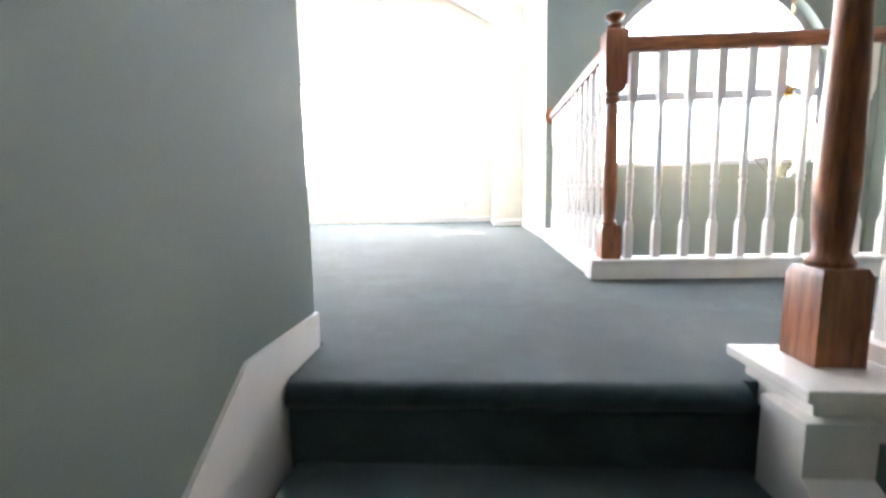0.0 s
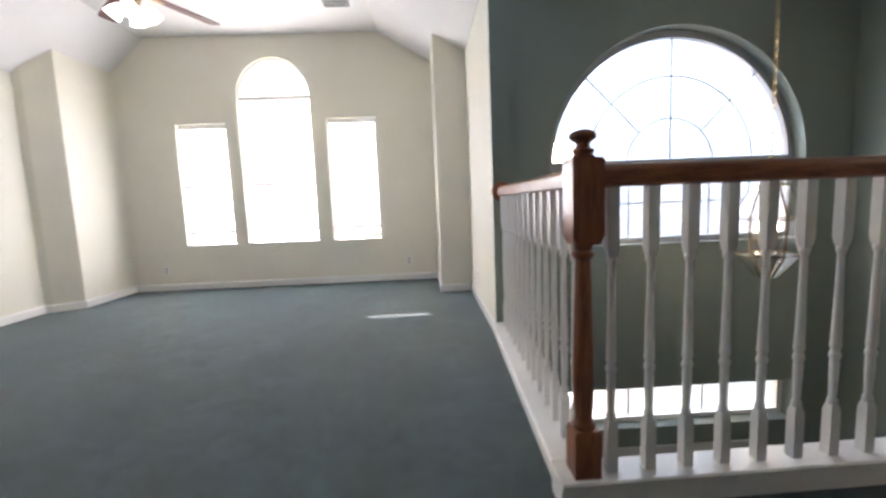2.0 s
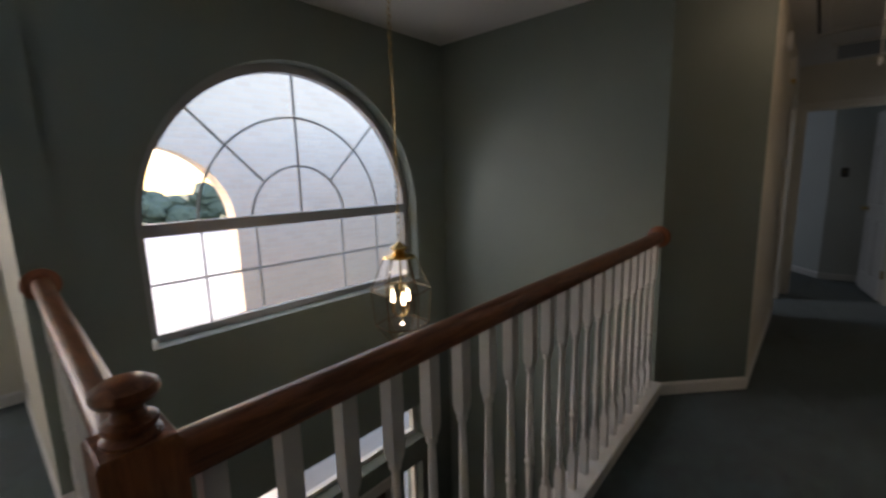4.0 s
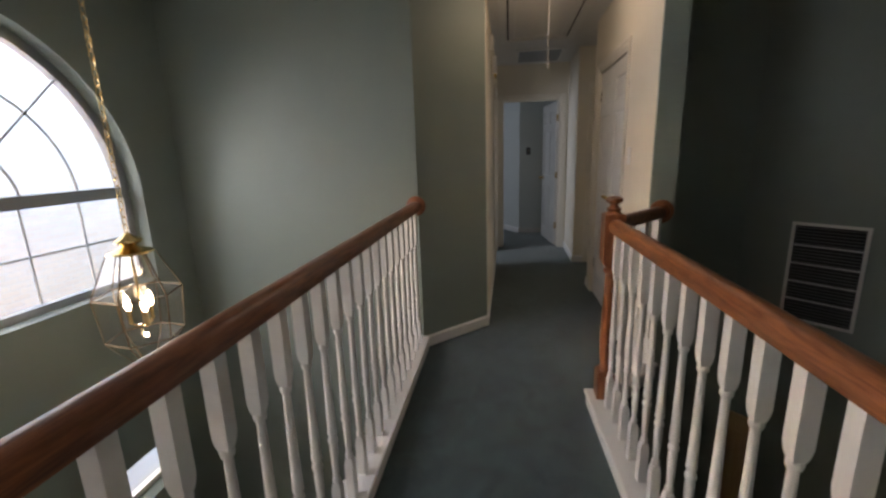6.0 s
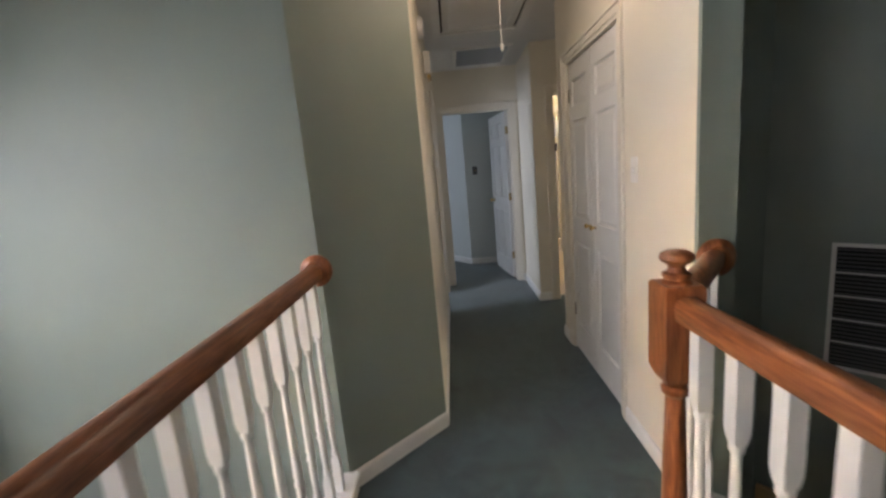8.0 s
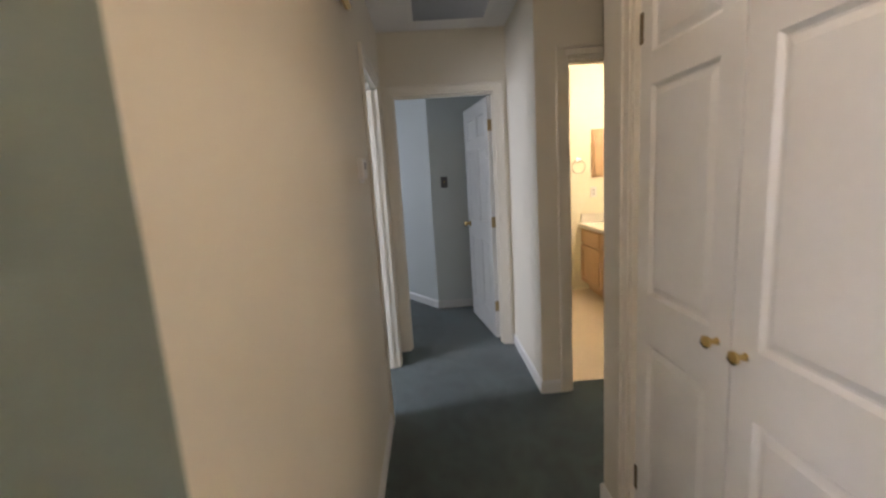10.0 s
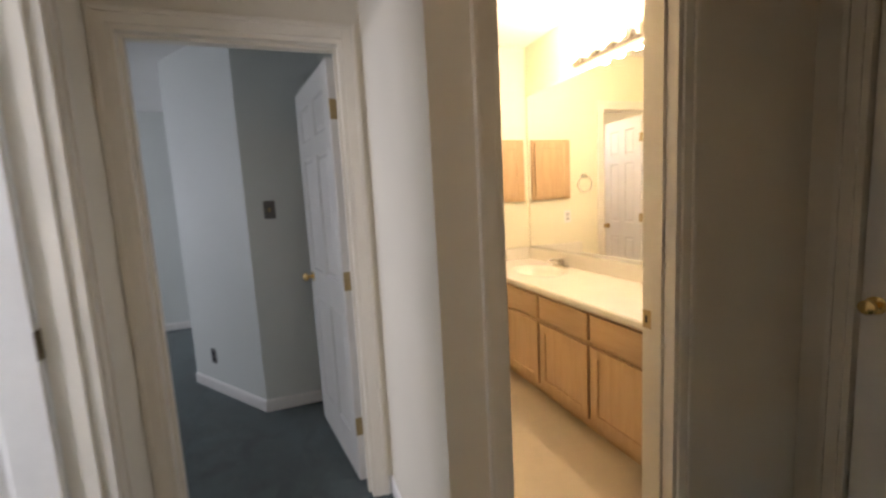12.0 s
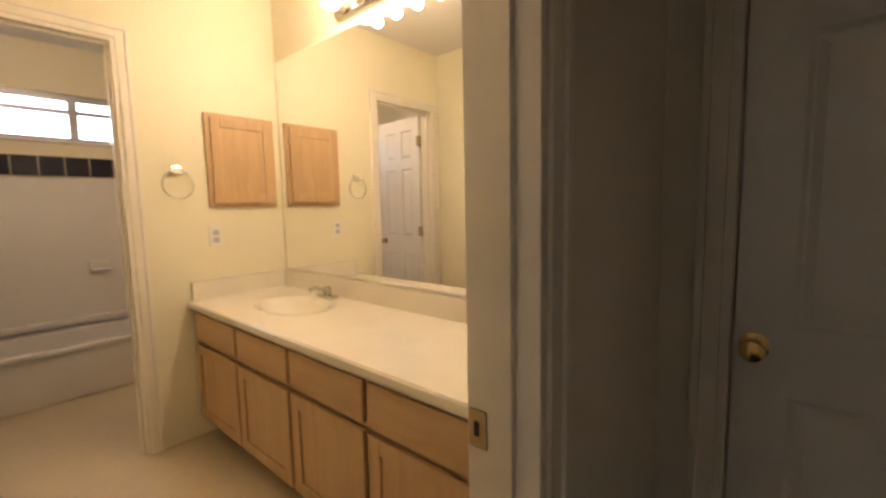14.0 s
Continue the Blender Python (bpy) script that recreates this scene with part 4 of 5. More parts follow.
# ---------------------------------------------------------------- ceiling fan of the big room
fan = thing("ceiling_fan", pose(-1.21, 4.55, 3.028), "ceiling fan with mahogany blades and lit glass shades", "ceiling fan")
bm = bmesh.new()
lathe(bm, [(0.07, 0.0), (0.065, -0.03), (0.02, -0.05), (0.013, -0.06), (0.013, -0.33), (0.05, -0.335), (0.11, -0.36), (0.12, -0.40), (0.11, -0.45), (0.07, -0.475), (0.05, -0.51), (0.045, -0.55)], seg=24)
part("motor", bm, OLDBRASS, fan, "brass motor housing", smooth=True)
for k in range(5):
    bm = bmesh.new()
    prof = [(0.16, 0.045), (0.22, 0.058), (0.40, 0.066), (0.64, 0.070), (0.69, 0.066), (0.71, 0.048)]
    up = [bm.verts.new((r, w, 0.004)) for r, w in prof] + [bm.verts.new((r, -w, 0.004)) for r, w in prof[::-1]]
    dn = [bm.verts.new((v.co.x, v.co.y, -0.004)) for v in up]
    bm.faces.new(up), bm.faces.new(dn[::-1])
    for i in range(len(up)):
        bm.faces.new((up[i], up[(i + 1) % len(up)], dn[(i + 1) % len(up)], dn[i]))
    bl = part("blade", bm, FANW, fan, "dark mahogany fan blade")
    bl.matrix_basis = pose(0, 0, -0.43, 0, 0, 72 * k + 65) @ pose(0, 0, 0, 11)
    arm = part("blade_arm", boxes((0.09, -0.018, -0.012, 0.24, 0.018, -0.004)), OLDBRASS, fan)
    arm.matrix_basis = pose(0, 0, -0.43, 0, 0, 72 * k + 65)
shade_mat = glowing("frosted_shade", (1.0, 0.93, 0.86), 2.0)
for k in range(4):
    a = radians(90 * k + 20)
    bm = bmesh.new()
    lathe(bm, [(0.022, 0.0), (0.026, -0.015), (0.045, -0.045), (0.052, -0.08), (0.058, -0.10), (0.05, -0.101)], seg=18)
    sh = part("lamp_shade", bm, shade_mat, fan, "lit frosted glass tulip shade", smooth=True)
    sh.matrix_basis = Matrix.Translation((0.075 * math.cos(a), 0.075 * math.sin(a), -0.55)) @ Matrix.Rotation(radians(38), 4, Vector((math.sin(a), -math.cos(a), 0)))

# ---------------------------------------------------------------- grilles, plates and small fittings


def outlet(m, label, mat=PLASTIC, dark=GREYP, switch=False, name="outlet", group=""):
    """A wall plate; local x along the wall, y out of it."""
    o = thing(name, m, label, "light switch" if switch else "outlet", group)
    part("plate", boxes((-0.035, 0.0005, -0.057, 0.035, 0.006, 0.057), bevel=0.002), mat, o)
    if switch:
        part("toggle", boxes((-0.005, 0.005, -0.012, 0.005, 0.016, 0.012), bevel=0.001), mat if mat is PLASTIC else dark, o)
    else:
        for z in (-0.021, 0.021):
            part("socket", boxes((-0.016, 0.005, z - 0.014, 0.016, 0.0075, z + 0.014), bevel=0.003), SOCKET if mat is PLASTIC else dark, o)
        part("screw", boxes((-0.003, 0.0055, -0.003, 0.003, 0.0072, 0.003), bevel=0.001), SOCKET, o)
    return o


outlet(W["north"] @ pose(1.335 - 0.63, 0, 0.25, 0, 0, 0), "white outlet low on the cream wall")
outlet(W["north"] @ pose(1.335 + 2.38, 0, 0.25, 0, 0, 0), "white outlet low on the cream wall")
outlet(W["between"] @ pose(1.0, 0, 0.26), "white outlet low on the cream wall")
outlet(W["hall_right"] @ pose(0.483, 0, 1.31), "white light switch beside the hall closet", switch=True, name="light_switch")
outlet(W["bedroom_near"] @ pose(0.50, 0, 1.355), "dark double switch plate in the bedroom", mat=GREYP, dark=OLDBRASS, switch=True, name="light_switch")
outlet(W["bedroom_angled"] @ pose(0.655, 0, 0.275), "dark outlet low on the bedroom wall", mat=GREYP, dark=DARK)
outlet(W["bedroom_east"] @ pose(0.98, 0, 0.36), "dark outlet low on the far bedroom wall", mat=GREYP, dark=DARK)
outlet(W["bath_east"] @ pose(0.42, 0, 1.135), "white outlet above the bathroom counter")
outlet(W["bath_north"] @ pose(0.62, 0, 1.22), "white light switch on the bathroom wall", switch=True, name="light_switch")


def grille(m, w, h, slats, label, horizontal=True):
    g = thing("air_vent", m, label, "air vent")
    e = 0.022
    # dark sheet paints the shade of the duct; the wall is solid behind
    part("backing", boxes((-w / 2 + e, 0.0005, -h / 2 + e, w / 2 - e, 0.002, h / 2 - e)), DARK, g)
    part("frame", boxes((-w / 2, 0.0005, -h / 2, -w / 2 + e, 0.012, h / 2), (w / 2 - e, 0.0005, -h / 2, w / 2, 0.012, h / 2), (-w / 2 + e, 0.0005, h / 2 - e, w / 2 - e, 0.012, h / 2), (-w / 2 + e, 0.0005, -h / 2, w / 2 - e, 0.012, -h / 2 + e), bevel=0.002), PLASTIC, g)
    return g


vg = grille(W["void_angled"] @ pose(1.442, 0, 0.392), 0.44, 0.77, 0, "white framed return-air grille on the sage wall")
first = None
for i in range(30):
    z = -0.358 + 0.716 * (i + 0.5) / 30
    bm = boxes((-0.198, 0.003, -0.007, 0.198, 0.0045, 0.007))
    if first is None:
        first = part("slat", bm, GREYP, vg)
        first.matrix_basis = pose(0, 0, z, 35)
    else:
        bm.free()
        share("slat", first, vg, pose(0, 0, z, 35))
for z in (-0.212, -0.071, 0.071, 0.212):
    part("bar", boxes((-0.198, 0.006, z - 0.004, 0.198, 0.011, z + 0.004)), PLASTIC, vg, "white cross bar")

# ceiling grille, attic hatch with its cord, detector and chime in the hall
cg = thing("ceiling_vent", pose(6.82, 1.51, TOP), "white ceiling return grille with grey slats", "air vent")
# dark sheet in place of the duct's shade above the slats
part("backing", boxes((-0.29, -0.24, -0.003, 0.29, 0.24, -0.0005)), DARK, cg)
part("frame", boxes((-0.33, -0.28, -0.014, -0.29, 0.28, -0.0005), (0.29, -0.28, -0.014, 0.33, 0.28, -0.0005), (-0.29, -0.28, -0.014, 0.29, -0.24, -0.0005), (-0.29, 0.24, -0.014, 0.29, 0.28, -0.0005), bevel=0.002), PLASTIC, cg)
first = None
for i in range(9):
    x = -0.275 + 0.55 * (i + 0.5) / 9
    if first is None:
        first = part("slat", boxes((-0.018, -0.24, -0.0012, 0.018, 0.24, 0.0012)), ALU, cg)
        first.matrix_basis = pose(x, 0, -0.013, 0, 28, 0)
    else:
        share("slat", first, cg, pose(x, 0, -0.013, 0, 28, 0))
hatch = thing("attic_hatch", pose(5.235, 1.585, TOP), "white attic hatch with moulded trim and a hanging pull cord", "hatch")
part("panel", boxes((-0.735, -0.285, -0.010, 0.735, 0.285, -0.0005)), CEIL, hatch)
part("gap", boxes((-0.750, -0.300, -0.003, 0.750, 0.300, -0.0004)), DARK, hatch, "dark joint round the hatch panel")


def rim(x, y, w, z0, z1):
    return boxes((-x, -y, z0, -x + w, y, z1), (x - w, -y, z0, x, y, z1), (-x + w, -y, z0, x - w, -y + w, z1), (-x + w, y - w, z0, x - w, y, z1), bevel=0.003)


part("trim", rim(0.815, 0.365, 0.062, -0.020, -0.0005), TRIM, hatch, "white moulded hatch trim")
part("bead", rim(0.690, 0.240, 0.020, -0.018, -0.009), TRIM, hatch, "white bead on the hatch panel")
bm = tube(bmesh.new(), [(-0.635, 0.0, -0.010), (-0.634, 0.001, -0.20), (-0.635, 0.0, -0.50)], 0.0022, 6)
lathe(bm, [(0.003, -0.495), (0.007, -0.503), (0.0085, -0.522), (0.005, -0.534)], at=(-0.635, 0.0, 0), seg=10)
part("pull_cord", bm, PLASTIC, hatch, "white pull cord with a small bob")
det = thing("smoke_detector", W["hall_left"] @ pose(7.34 - 5.25, 0, 2.30), "round white smoke detector high on the wall", "smoke detector")
bm = bmesh.new()
lathe(bm, [(0.066, 0.0), (0.066, 0.012), (0.058, 0.030), (0.040, 0.036), (0.02, 0.037)], axis="Y", seg=28)
part("body", bm, PLASTIC, det, smooth=True)
ch = thing("door_chime", W["hall_left"] @ pose(7.34 - 5.78, 0, 2.19), "cream door chime box with a brass tube", "door chime")
part("box", boxes((-0.09, 0.0005, -0.075, 0.09, 0.045, 0.085), bevel=0.006), PLASTIC, ch)
bm = bmesh.new()
lathe(bm, [(0.016, -0.06), (0.016, 0.06)], at=(0, 0.03, -0.088), axis="X", seg=14)
part("tube", bm, BRASS, ch, "brass chime tube", smooth=True)
th = thing("thermostat", W["hall_left"] @ pose(7.34 - 5.95, 0, 1.46), "white thermostat with a grey display", "thermostat")
part("body", boxes((-0.055, 0.0005, -0.042, 0.055, 0.026, 0.046), bevel=0.005), PLASTIC, th)
part("display", boxes((-0.018, 0.0255, 0.0, 0.018, 0.027, 0.03)), GREYP, th, "grey display")
part("base_plate", boxes((-0.062, 0.0003, -0.060, 0.062, 0.010, -0.044), bevel=0.002), PLASTIC, th)
# ceiling lamp added out of view to warm and brighten the hall
hl = thing("added_hall_lamp", pose(4.29, 1.55, TOP), "flush round ceiling lamp with a lit white bowl, added out of view to light the hall", "ceiling lamp")
bm = bmesh.new()
lathe(bm, [(0.100, -0.022), (0.112, -0.018), (0.116, -0.010), (0.116, -0.0005)], seg=28)
part("base", bm, BRASS, hl, smooth=True)
bm = bmesh.new()
lathe(bm, [(0.02, -0.075), (0.060, -0.068), (0.088, -0.048), (0.098, -0.022)], seg=28)
gl = part("globe", bm, glowing("lit_globe", (1.0, 0.86, 0.66), 3), hl, "lit white glass bowl", smooth=True)
gl.visible_shadow = False
cv = thing("ceiling_register", pose(0.05, 5.78, 3.028), "small grey air register in the vaulted ceiling", "air vent")
part("frame", boxes((-0.15, -0.09, -0.010, 0.15, 0.09, -0.0005), bevel=0.002), PLASTIC, cv)
for i in range(6):
    part("slat", boxes((-0.13, -0.070 + 0.026 * i, -0.014, 0.13, -0.062 + 0.026 * i, -0.009)), GREYP, cv)
# a narrow wooden door in the wall of the storey below
lc = thing("wooden_door", W["void_angled"] @ pose(1.72, 0, LOW), "orange-brown wooden door on the storey below", "door")
part("leaf", boxes((0.0, 0.001, 0.0, 0.24, 0.035, 2.10), bevel=0.005), MAPLE_Z, lc)
part("panel", boxes((0.06, 0.034, 0.25, 0.19, 0.042, 0.95), bevel=0.003), MAPLE_Z, lc)
part("panel", boxes((0.06, 0.034, 1.05, 0.19, 0.042, 1.95), bevel=0.003), MAPLE_Z, lc)

# ---------------------------------------------------------------- bathroom
X0, X1, YF, YB = 6.64, 8.795, -0.03, -0.575
edges = [X1, 8.265, 7.775, 7.285, 6.80]
for k, (xr, xl) in enumerate(zip(edges, edges[1:])):
    v = thing("vanity_cabinet", pose(xl, YB, 0.0), "pale oak vanity base cabinet with a drawer front above a door", "cabinet", "vanity cabinets")
    w, d = xr - xl, YF - YB
    part("body", boxes((0.002, 0.0, 0.10, w - 0.002, d, 0.60), (0.002, d - 0.02, 0.60, w - 0.002, d, 0.745)), MAPLE_Z, v)
    d += 0.006
    part("toe_kick", boxes((0.002, 0.0, 0.0, w - 0.002, d - 0.076, 0.10)), MAPLE_X, v)
    g = 0.013
    part("drawer_front", boxes((g, d - 0.004, 0.570, w - g, d + 0.016, 0.722), bevel=0.005), MAPLE_X, v, "pale oak drawer front")
    dr = part("cabinet_door", boxes((g, d, 0.125, g + 0.055, d + 0.018, 0.545), (w - g - 0.055, d, 0.125, w - g, d + 0.018, 0.545), (g + 0.055, d, 0.125, w - g - 0.055, d + 0.018, 0.18), (g + 0.055, d, 0.49, w - g - 0.055, d + 0.018, 0.545), bevel=0.0025), MAPLE_Z, v, "pale oak framed cabinet door")
    part("door_panel", boxes((g + 0.054, d + 0.001, 0.179, w - g - 0.054, d + 0.009, 0.491)), MAPLE_Z, dr)
part_fill = thing("vanity_filler", pose(6.64, YB, 0.0), "pale oak filler at the end of the vanity", "cabinet")
part("panel", boxes((0.0, 0.0, 0.0, 0.156, YF - YB, 0.745)), MAPLE_Z, part_fill)

ct = thing("countertop", pose(0, 0, 0.745), "cream cultured marble vanity top with a moulded basin", "countertop")
bm = bmesh.new()
NX, NY, CX, CY = 110, 30, 8.22, -0.30
grid = []
for i in range(NX + 1):
    row = []
    for j in range(NY + 1):
        x, y = X0 + (X1 - X0) * i / NX, YB + (YF + 0.03 - YB) * j / NY
        q = math.sqrt(((x - CX) / 0.235) ** 2 + ((y - CY) / 0.165) ** 2)
        dz = -0.115 * (1 - min(1, q) ** 2.6) if q < 1 else 0.0
        row.append(bm.verts.new((x, y, 0.042 + dz)))
    grid.append(row)
for i in range(NX):
    for j in range(NY):
        bm.faces.new((grid[i][j], grid[i + 1][j], grid[i + 1][j + 1], grid[i][j + 1]))
part("slab", bm, COUNTER, ct, smooth=True)
bm = bmesh.new()
sweep(bm, [(0.0, 0.0), (0.012, 0.0), (0.017, 0.010), (0.017, 0.034), (0.010, 0.042), (0.0, 0.0425)], [(X1, YF + 0.030, 0), (X0, YF + 0.030, 0)])
part("front_edge", bm, COUNTER, ct, "rounded front edge")
part("backsplash", boxes((X0, YB, 0.040, X1, YB + 0.018, 0.145), bevel=0.004), COUNTER, ct)
part("side_splash", boxes((X1 - 0.018, YB + 0.018, 0.040, X1, YF + 0.02, 0.145), bevel=0.004), COUNTER, ct)
fc = thing("faucet", pose(8.22, -0.50, 0.787), "chrome basin faucet with a short spout", "faucet")
bm = bmesh.new()
block(bm, -0.075, -0.024, 0.0, 0.075, 0.024, 0.020, bevel=0.006)
part("base", bm, NICKEL, fc, smooth=True)
part("spout", tube(bmesh.new(), [(0, 0, 0.012), (0, 0.02, 0.050), (0, 0.07, 0.068), (0, 0.115, 0.056)], 0.013, 12), NICKEL, fc, smooth=True)
bm = bmesh.new()
lathe(bm, [(0.020, 0.018), (0.022, 0.045), (0.018, 0.062), (0.006, 0.066)], at=(0, -0.004, 0), seg=16)
part("handle", bm, NICKEL, fc, smooth=True)

mr = thing("mirror", pose(0, -0.579, 0), "large frameless wall mirror above the vanity", "mirror")
part("glass", boxes((6.80, 0.0, 0.905, 8.775, 0.005, 2.185)), MIRROR, mr)
part("channel", boxes((6.80, 0.0, 0.895, 8.775, 0.009, 0.905)), CHROME, mr)
lb = thing("vanity_light", pose(7.80, -0.579, 2.275), "chrome vanity light bar with four lit globe bulbs", "wall lamp")
bm = bmesh.new()
bar = [(0.0, -0.040), (0.018, -0.040), (0.030, -0.024), (0.034, 0.0), (0.030, 0.024), (0.018, 0.040), (0.0, 0.040)]
a, b = [[bm.verts.new((x, y, z)) for y, z in bar] for x in (-0.305, 0.305)]
bm.faces.new(a), bm.faces.new(b[::-1])
for i in range(len(bar)):
    bm.faces.new((a[i], a[(i + 1) % len(bar)], b[(i + 1) % len(bar)], b[i]))
part("bar", bm, NICKEL, lb, smooth=True)
globe_mat = glowing("lit_bulb", (1.0, 0.86, 0.62), 2.2)
for i in range(4):
    x = -0.225 + 0.15 * i
    bm = bmesh.new()
    lathe(bm, [(0.026, 0.026), (0.034, 0.034), (0.038, 0.050), (0.034, 0.068), (0.028, 0.074)], at=(x, 0, 0), axis="Y", seg=20)
    part("socket", bm, NICKEL, lb, "bright metal socket cup", smooth=True)
    bm = bmesh.new()
    lathe(bm, [(0.014, 0.073), (0.030, 0.086), (0.040, 0.112), (0.034, 0.138), (0.012, 0.152)], at=(x, 0, 0), axis="Y", seg=18)
    part("bulb", bm, globe_mat, lb, "lit round bulb", smooth=True)

mc = thing("medicine_cabinet", W["bath_east"] @ pose(0.245, 0, 1.565), "pale oak medicine cabinet on the yellow wall", "cabinet")
part("frame", boxes((-0.20, 0.0005, -0.265, 0.20, 0.020, 0.265), bevel=0.003), MAPLE_Z, mc)
dr = part("cabinet_door", boxes((-0.175, 0.020, -0.24, -0.125, 0.038, 0.24), (0.125, 0.020, -0.24, 0.175, 0.038, 0.24), (-0.125, 0.020, 0.185, 0.125, 0.038, 0.24), (-0.125, 0.020, -0.24, 0.125, 0.038, -0.185), bevel=0.003), MAPLE_Z, mc, "framed oak cabinet door")
part("door_panel", boxes((-0.126, 0.021, -0.186, 0.126, 0.032, 0.186)), MAPLE_Z, dr)
tr = thing("towel_ring", W["bath_east"] @ pose(0.60, 0, 1.50), "chrome towel ring on the yellow wall", "towel ring")
part("mount", boxes((-0.025, 0.0005, -0.02, 0.025, 0.03, 0.02), bevel=0.004), CHROME, tr)
part("ring", tube(bmesh.new(), [(0.075 * math.sin(t), 0.03, -0.075 + 0.075 * math.cos(t)) for t in [2 * math.pi * i / 28 for i in range(29)]], 0.0045, 8), CHROME, tr, smooth=True)
hk = thing("robe_hook", W["bath_north"] @ pose(0.62, 0, 1.10), "small chrome robe hook", "hook")
part("post", tube(bmesh.new(), [(0, 0.0005, 0), (0, 0.04, 0), (0, 0.05, 0.02)], 0.009, 10), CHROME, hk, smooth=True)

# tub room
tb = thing("bathtub", pose(10.0, -0.575, 0.0), "white acrylic bathtub built between the walls", "bathtub")
bm = bmesh.new()
L = 2.165
block(bm, 0.0, 0.0, 0.0, 0.07, L, 0.36, bevel=0.02)
block(bm, 0.64, 0.0, 0.0, 0.745, L, 0.36, bevel=0.02)
block(bm, 0.06, 0.0, 0.0, 0.65, 0.12, 0.36, bevel=0.02)
block(bm, 0.06, L - 0.12, 0.0, 0.65, L, 0.36, bevel=0.02)
block(bm, 0.06, 0.10, 0.0, 0.65, L - 0.10, 0.06)
part("shell", bm, TUBW, tb, smooth=True)
part("apron_rim", boxes((-0.02, 0.0, 0.335, 0.08, L, 0.375), bevel=0.015), TUBW, tb, "rolled tub rim", smooth=True)
sr = thing("tub_surround", pose(10.735, -0.575, 0.36), "white moulded tub surround panels", "tub surround")
part("back_panel", boxes((0.0, 0.0, 0.0, 0.012, 2.165, 1.20), bevel=0.003), TUBW, sr)
part("ledge", boxes((-0.035, 0.0, 0.02, 0.0, 2.165, 0.075), bevel=0.012), TUBW, sr, smooth=True)
part("soap_dish", boxes((-0.06, 0.56, 0.44, 0.001, 0.70, 0.46), (-0.02, 0.56, 0.46, 0.001, 0.70, 0.53), bevel=0.006), TUBW, sr, smooth=True)
part("side_panel", boxes((-0.735, 0.0005, 0.0, 0.0, 0.012, 1.20), bevel=0.003), TUBW, sr)
tile = part("tile_band", boxes((10.731, -0.575, 1.575, 10.749, 1.59, 1.735)), MORTAR)
tagged(tile, "band of dark blue tiles above the tub surround", "tile band", kind="structure")
first = None
for i in range(14):
    y = -0.565 + 0.155 * i
    if first is None:
        first = part("tile", boxes((-0.003, 0.0, 0.0, 0.004, 0.148, 0.150), bevel=0.0015), NAVY, tile)
        first.matrix_basis = pose(10.729, y, 1.58)
    else:
        share("tile", first, tile, pose(10.729, y, 1.58))
bw = thing("window_6", pose(10.80, 0.485, 2.045), "aluminium slider window above the tub", "window")
bw["kind"] = "structure"
part("window_frame", boxes((-0.02, -0.665, -0.185, 0.03, -0.63, 0.185), (-0.02, 0.63, -0.185, 0.03, 0.665, 0.185), (-0.02, -0.63, 0.14, 0.03, 0.63, 0.185), (-0.02, -0.63, -0.185, 0.03, 0.63, -0.155), (-0.025, -0.395, -0.155, 0.02, -0.340, 0.15)), ALU, bw)
part("rail", boxes((-0.020, -0.63, 0.032, -0.002, -0.395, 0.066), (-0.020, -0.340, 0.032, -0.002, 0.63, 0.066)), ALU, bw)
p = part("pane", boxes((0.008, -0.64, -0.16, 0.012, 0.64, 0.16)), GLASS, bw)
p.visible_shadow = False
part("window_sill", boxes((-0.075, -0.66, -0.205, -0.02, 0.66, -0.186), bevel=0.003), TRIM, bw)

# ---------------------------------------------------------------- outside
# pale sheet added over the lawn: puts the ground's glare into its colour
tagged(part("driveway", boxes((-9.0, 4.4, -3.32, 30.0, 58.0, -3.28)), material("pale_glare_ground", (0.55, 0.53, 0.50), 0.9, bump=0.3, scale=50, vary=0.08, stain=0.15)), "pale sheet added for the glare on the ground before the house", "driveway", kind="structure")
gd = bpy.data.meshes.new("ground")
gd.from_pydata([(-300, -300, -3.3), (300, -300, -3.3), (300, 300, -3.3), (-300, 300, -3.3)], [], [(0, 1, 2, 3)])
gd.materials.append(GRASS)
tagged(new("ground", gd), "lawn round the house", "ground", kind="structure")


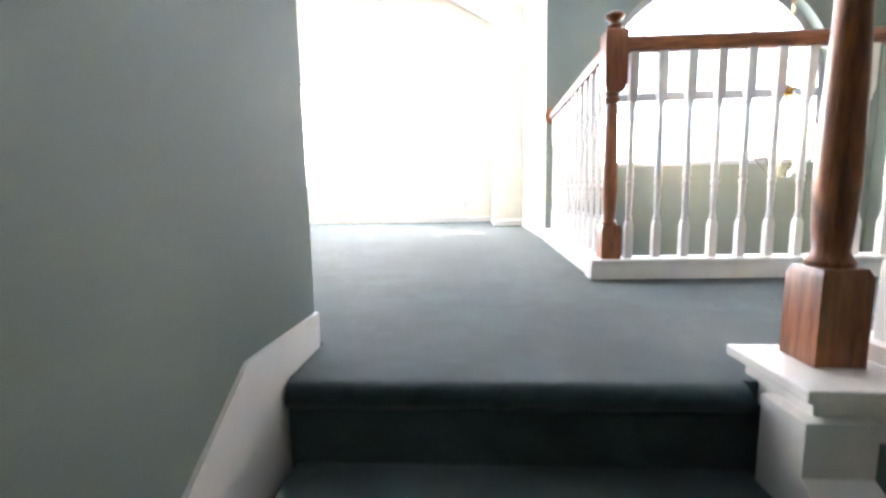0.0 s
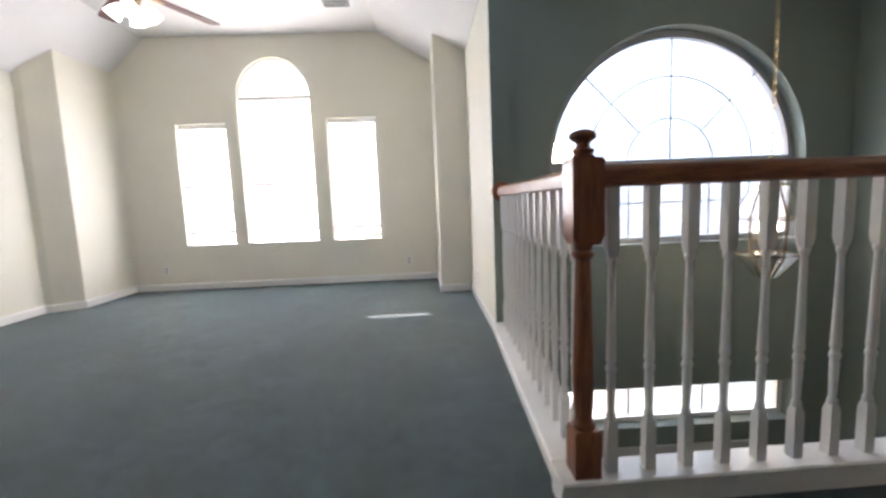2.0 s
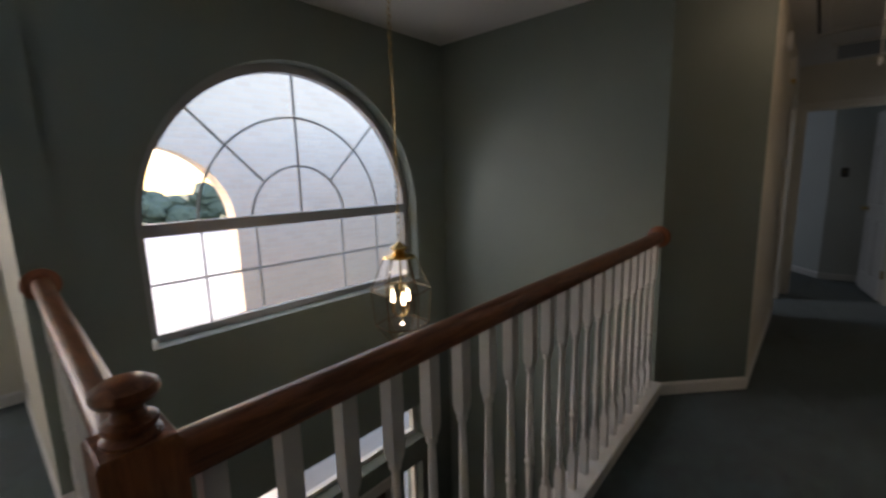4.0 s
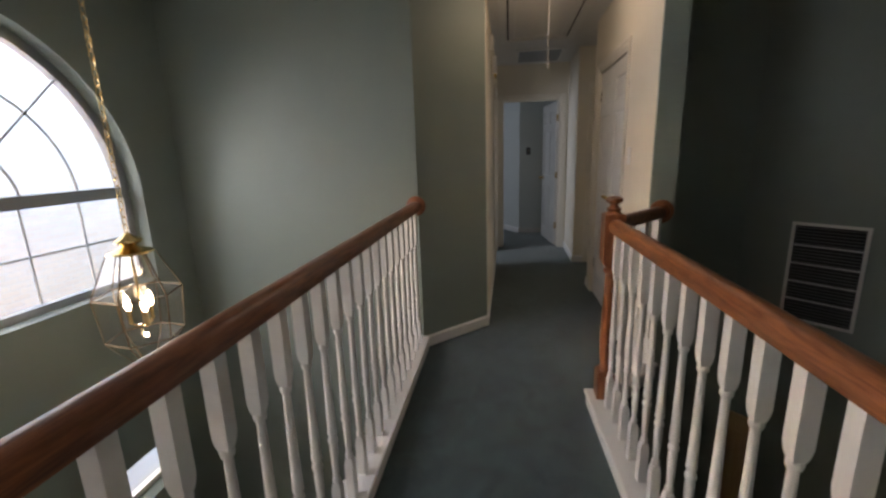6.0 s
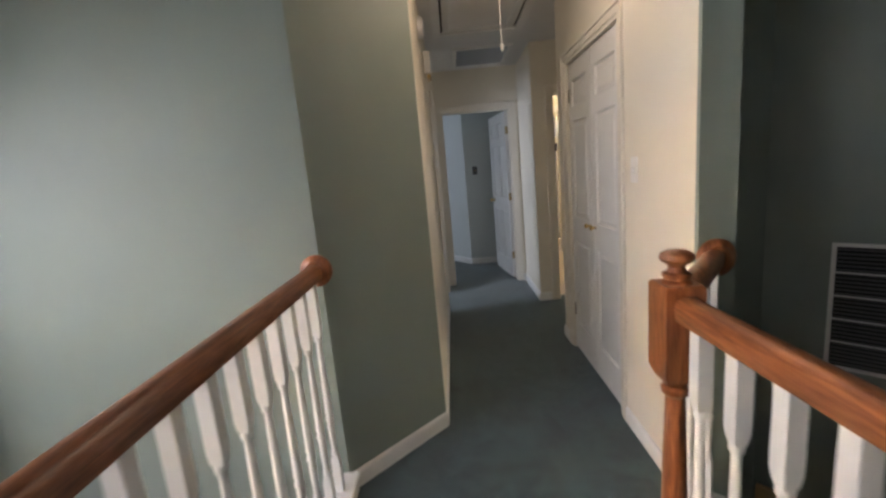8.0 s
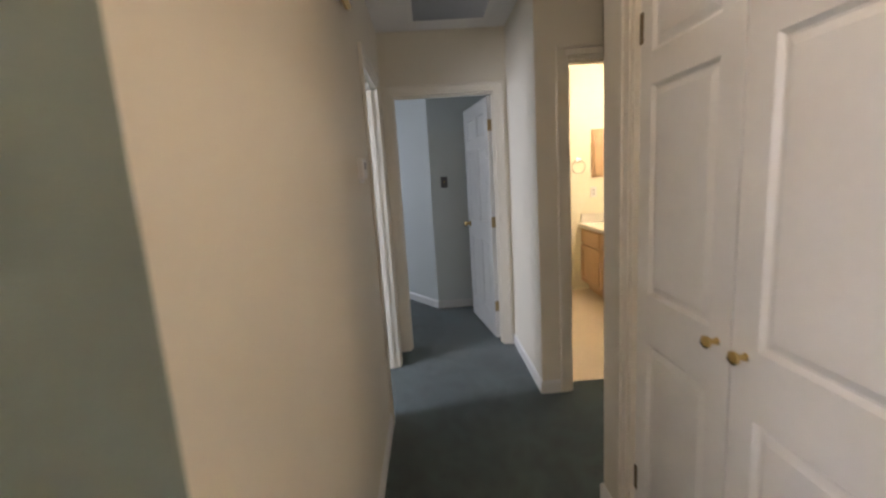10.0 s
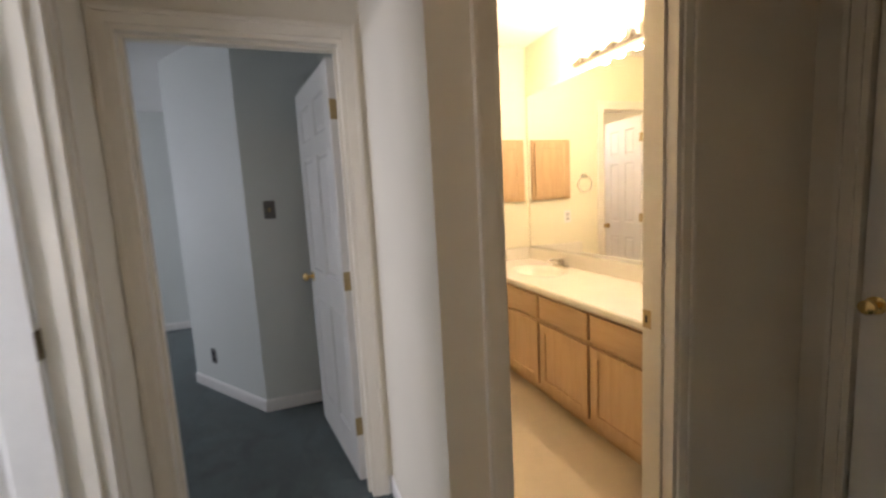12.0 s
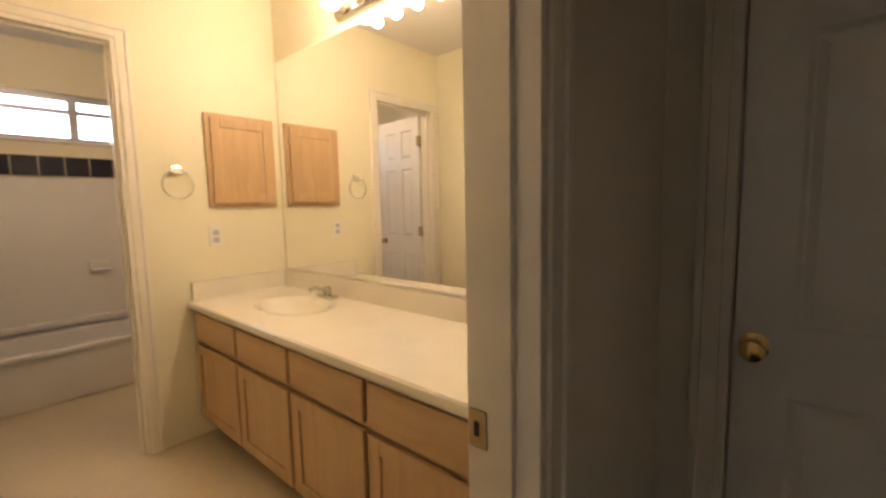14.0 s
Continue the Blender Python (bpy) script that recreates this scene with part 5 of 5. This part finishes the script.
def brick_wall_material():
    m = bpy.data.materials.new("coursed_pale_brick")
    m.use_nodes = True
    n, l = m.node_tree.nodes, m.node_tree.links
    b = n["Principled BSDF"]
    b.inputs["Roughness"].default_value = 0.85
    geo, mp, br = n.new("ShaderNodeTexCoord"), n.new("ShaderNodeMapping"), n.new("ShaderNodeTexBrick")
    mp.inputs["Rotation"].default_value = (radians(90), 0, 0)
    l.new(geo.outputs["Object"], mp.inputs["Vector"])
    l.new(mp.outputs[0], br.inputs["Vector"])
    br.inputs["Color1"].default_value, br.inputs["Color2"].default_value, br.inputs["Mortar"].default_value = (0.88, 0.75, 0.61, 1), (0.93, 0.81, 0.67, 1), (0.88, 0.81, 0.72, 1)
    br.inputs["Scale"].default_value, br.inputs["Brick Width"].default_value, br.inputs["Row Height"].default_value, br.inputs["Mortar Size"].default_value = 1.0, 0.215, 0.075, 0.006
    l.new(br.outputs["Color"], b.inputs["Base Color"])
    bn = n.new("ShaderNodeBump")
    bn.inputs["Strength"].default_value, bn.inputs["Distance"].default_value, bn.invert = 0.6, 0.01, True
    l.new(br.outputs["Fac"], bn.inputs["Height"])
    l.new(bn.outputs[0], b.inputs["Normal"])
    return m


wall("wall_entry_arch", (12.0, 8.0), (1.34, 8.0), -3.3, 5.6, 0.3, brick_wall_material(), BRICK, [(8.2, 10.3, -3.27, 0.87, True)], label="pale brick entry wall with a tall arched opening")
# far trees beyond the arch: one ragged crown line
bm = bmesh.new()
for i in range(70):
    x, h = -20 + 1.6 * i + random.uniform(-0.7, 0.7), random.uniform(3.2, 5.6)
    for k in range(5):
        m = Matrix.Translation((x + random.uniform(-1.2, 1.2), 62 + random.uniform(-2, 2), -3.3 + h * (0.25 + 0.15 * k))) @ Matrix.Diagonal((random.uniform(0.9, 1.7), random.uniform(0.9, 1.5), random.uniform(0.6, 1.2), 1))
        for v in bmesh.ops.create_icosphere(bm, subdivisions=2, radius=1.0, matrix=m)["verts"]:
            v.co += 0.35 * noise.noise_vector(v.co * 1.7)
tagged(part("far_woods", bm, material("far_foliage", (0.11, 0.14, 0.10), 0.9, vary=0.3, scale=3)), "distant row of leafy trees beyond the entry arch", "trees", kind="stuff")
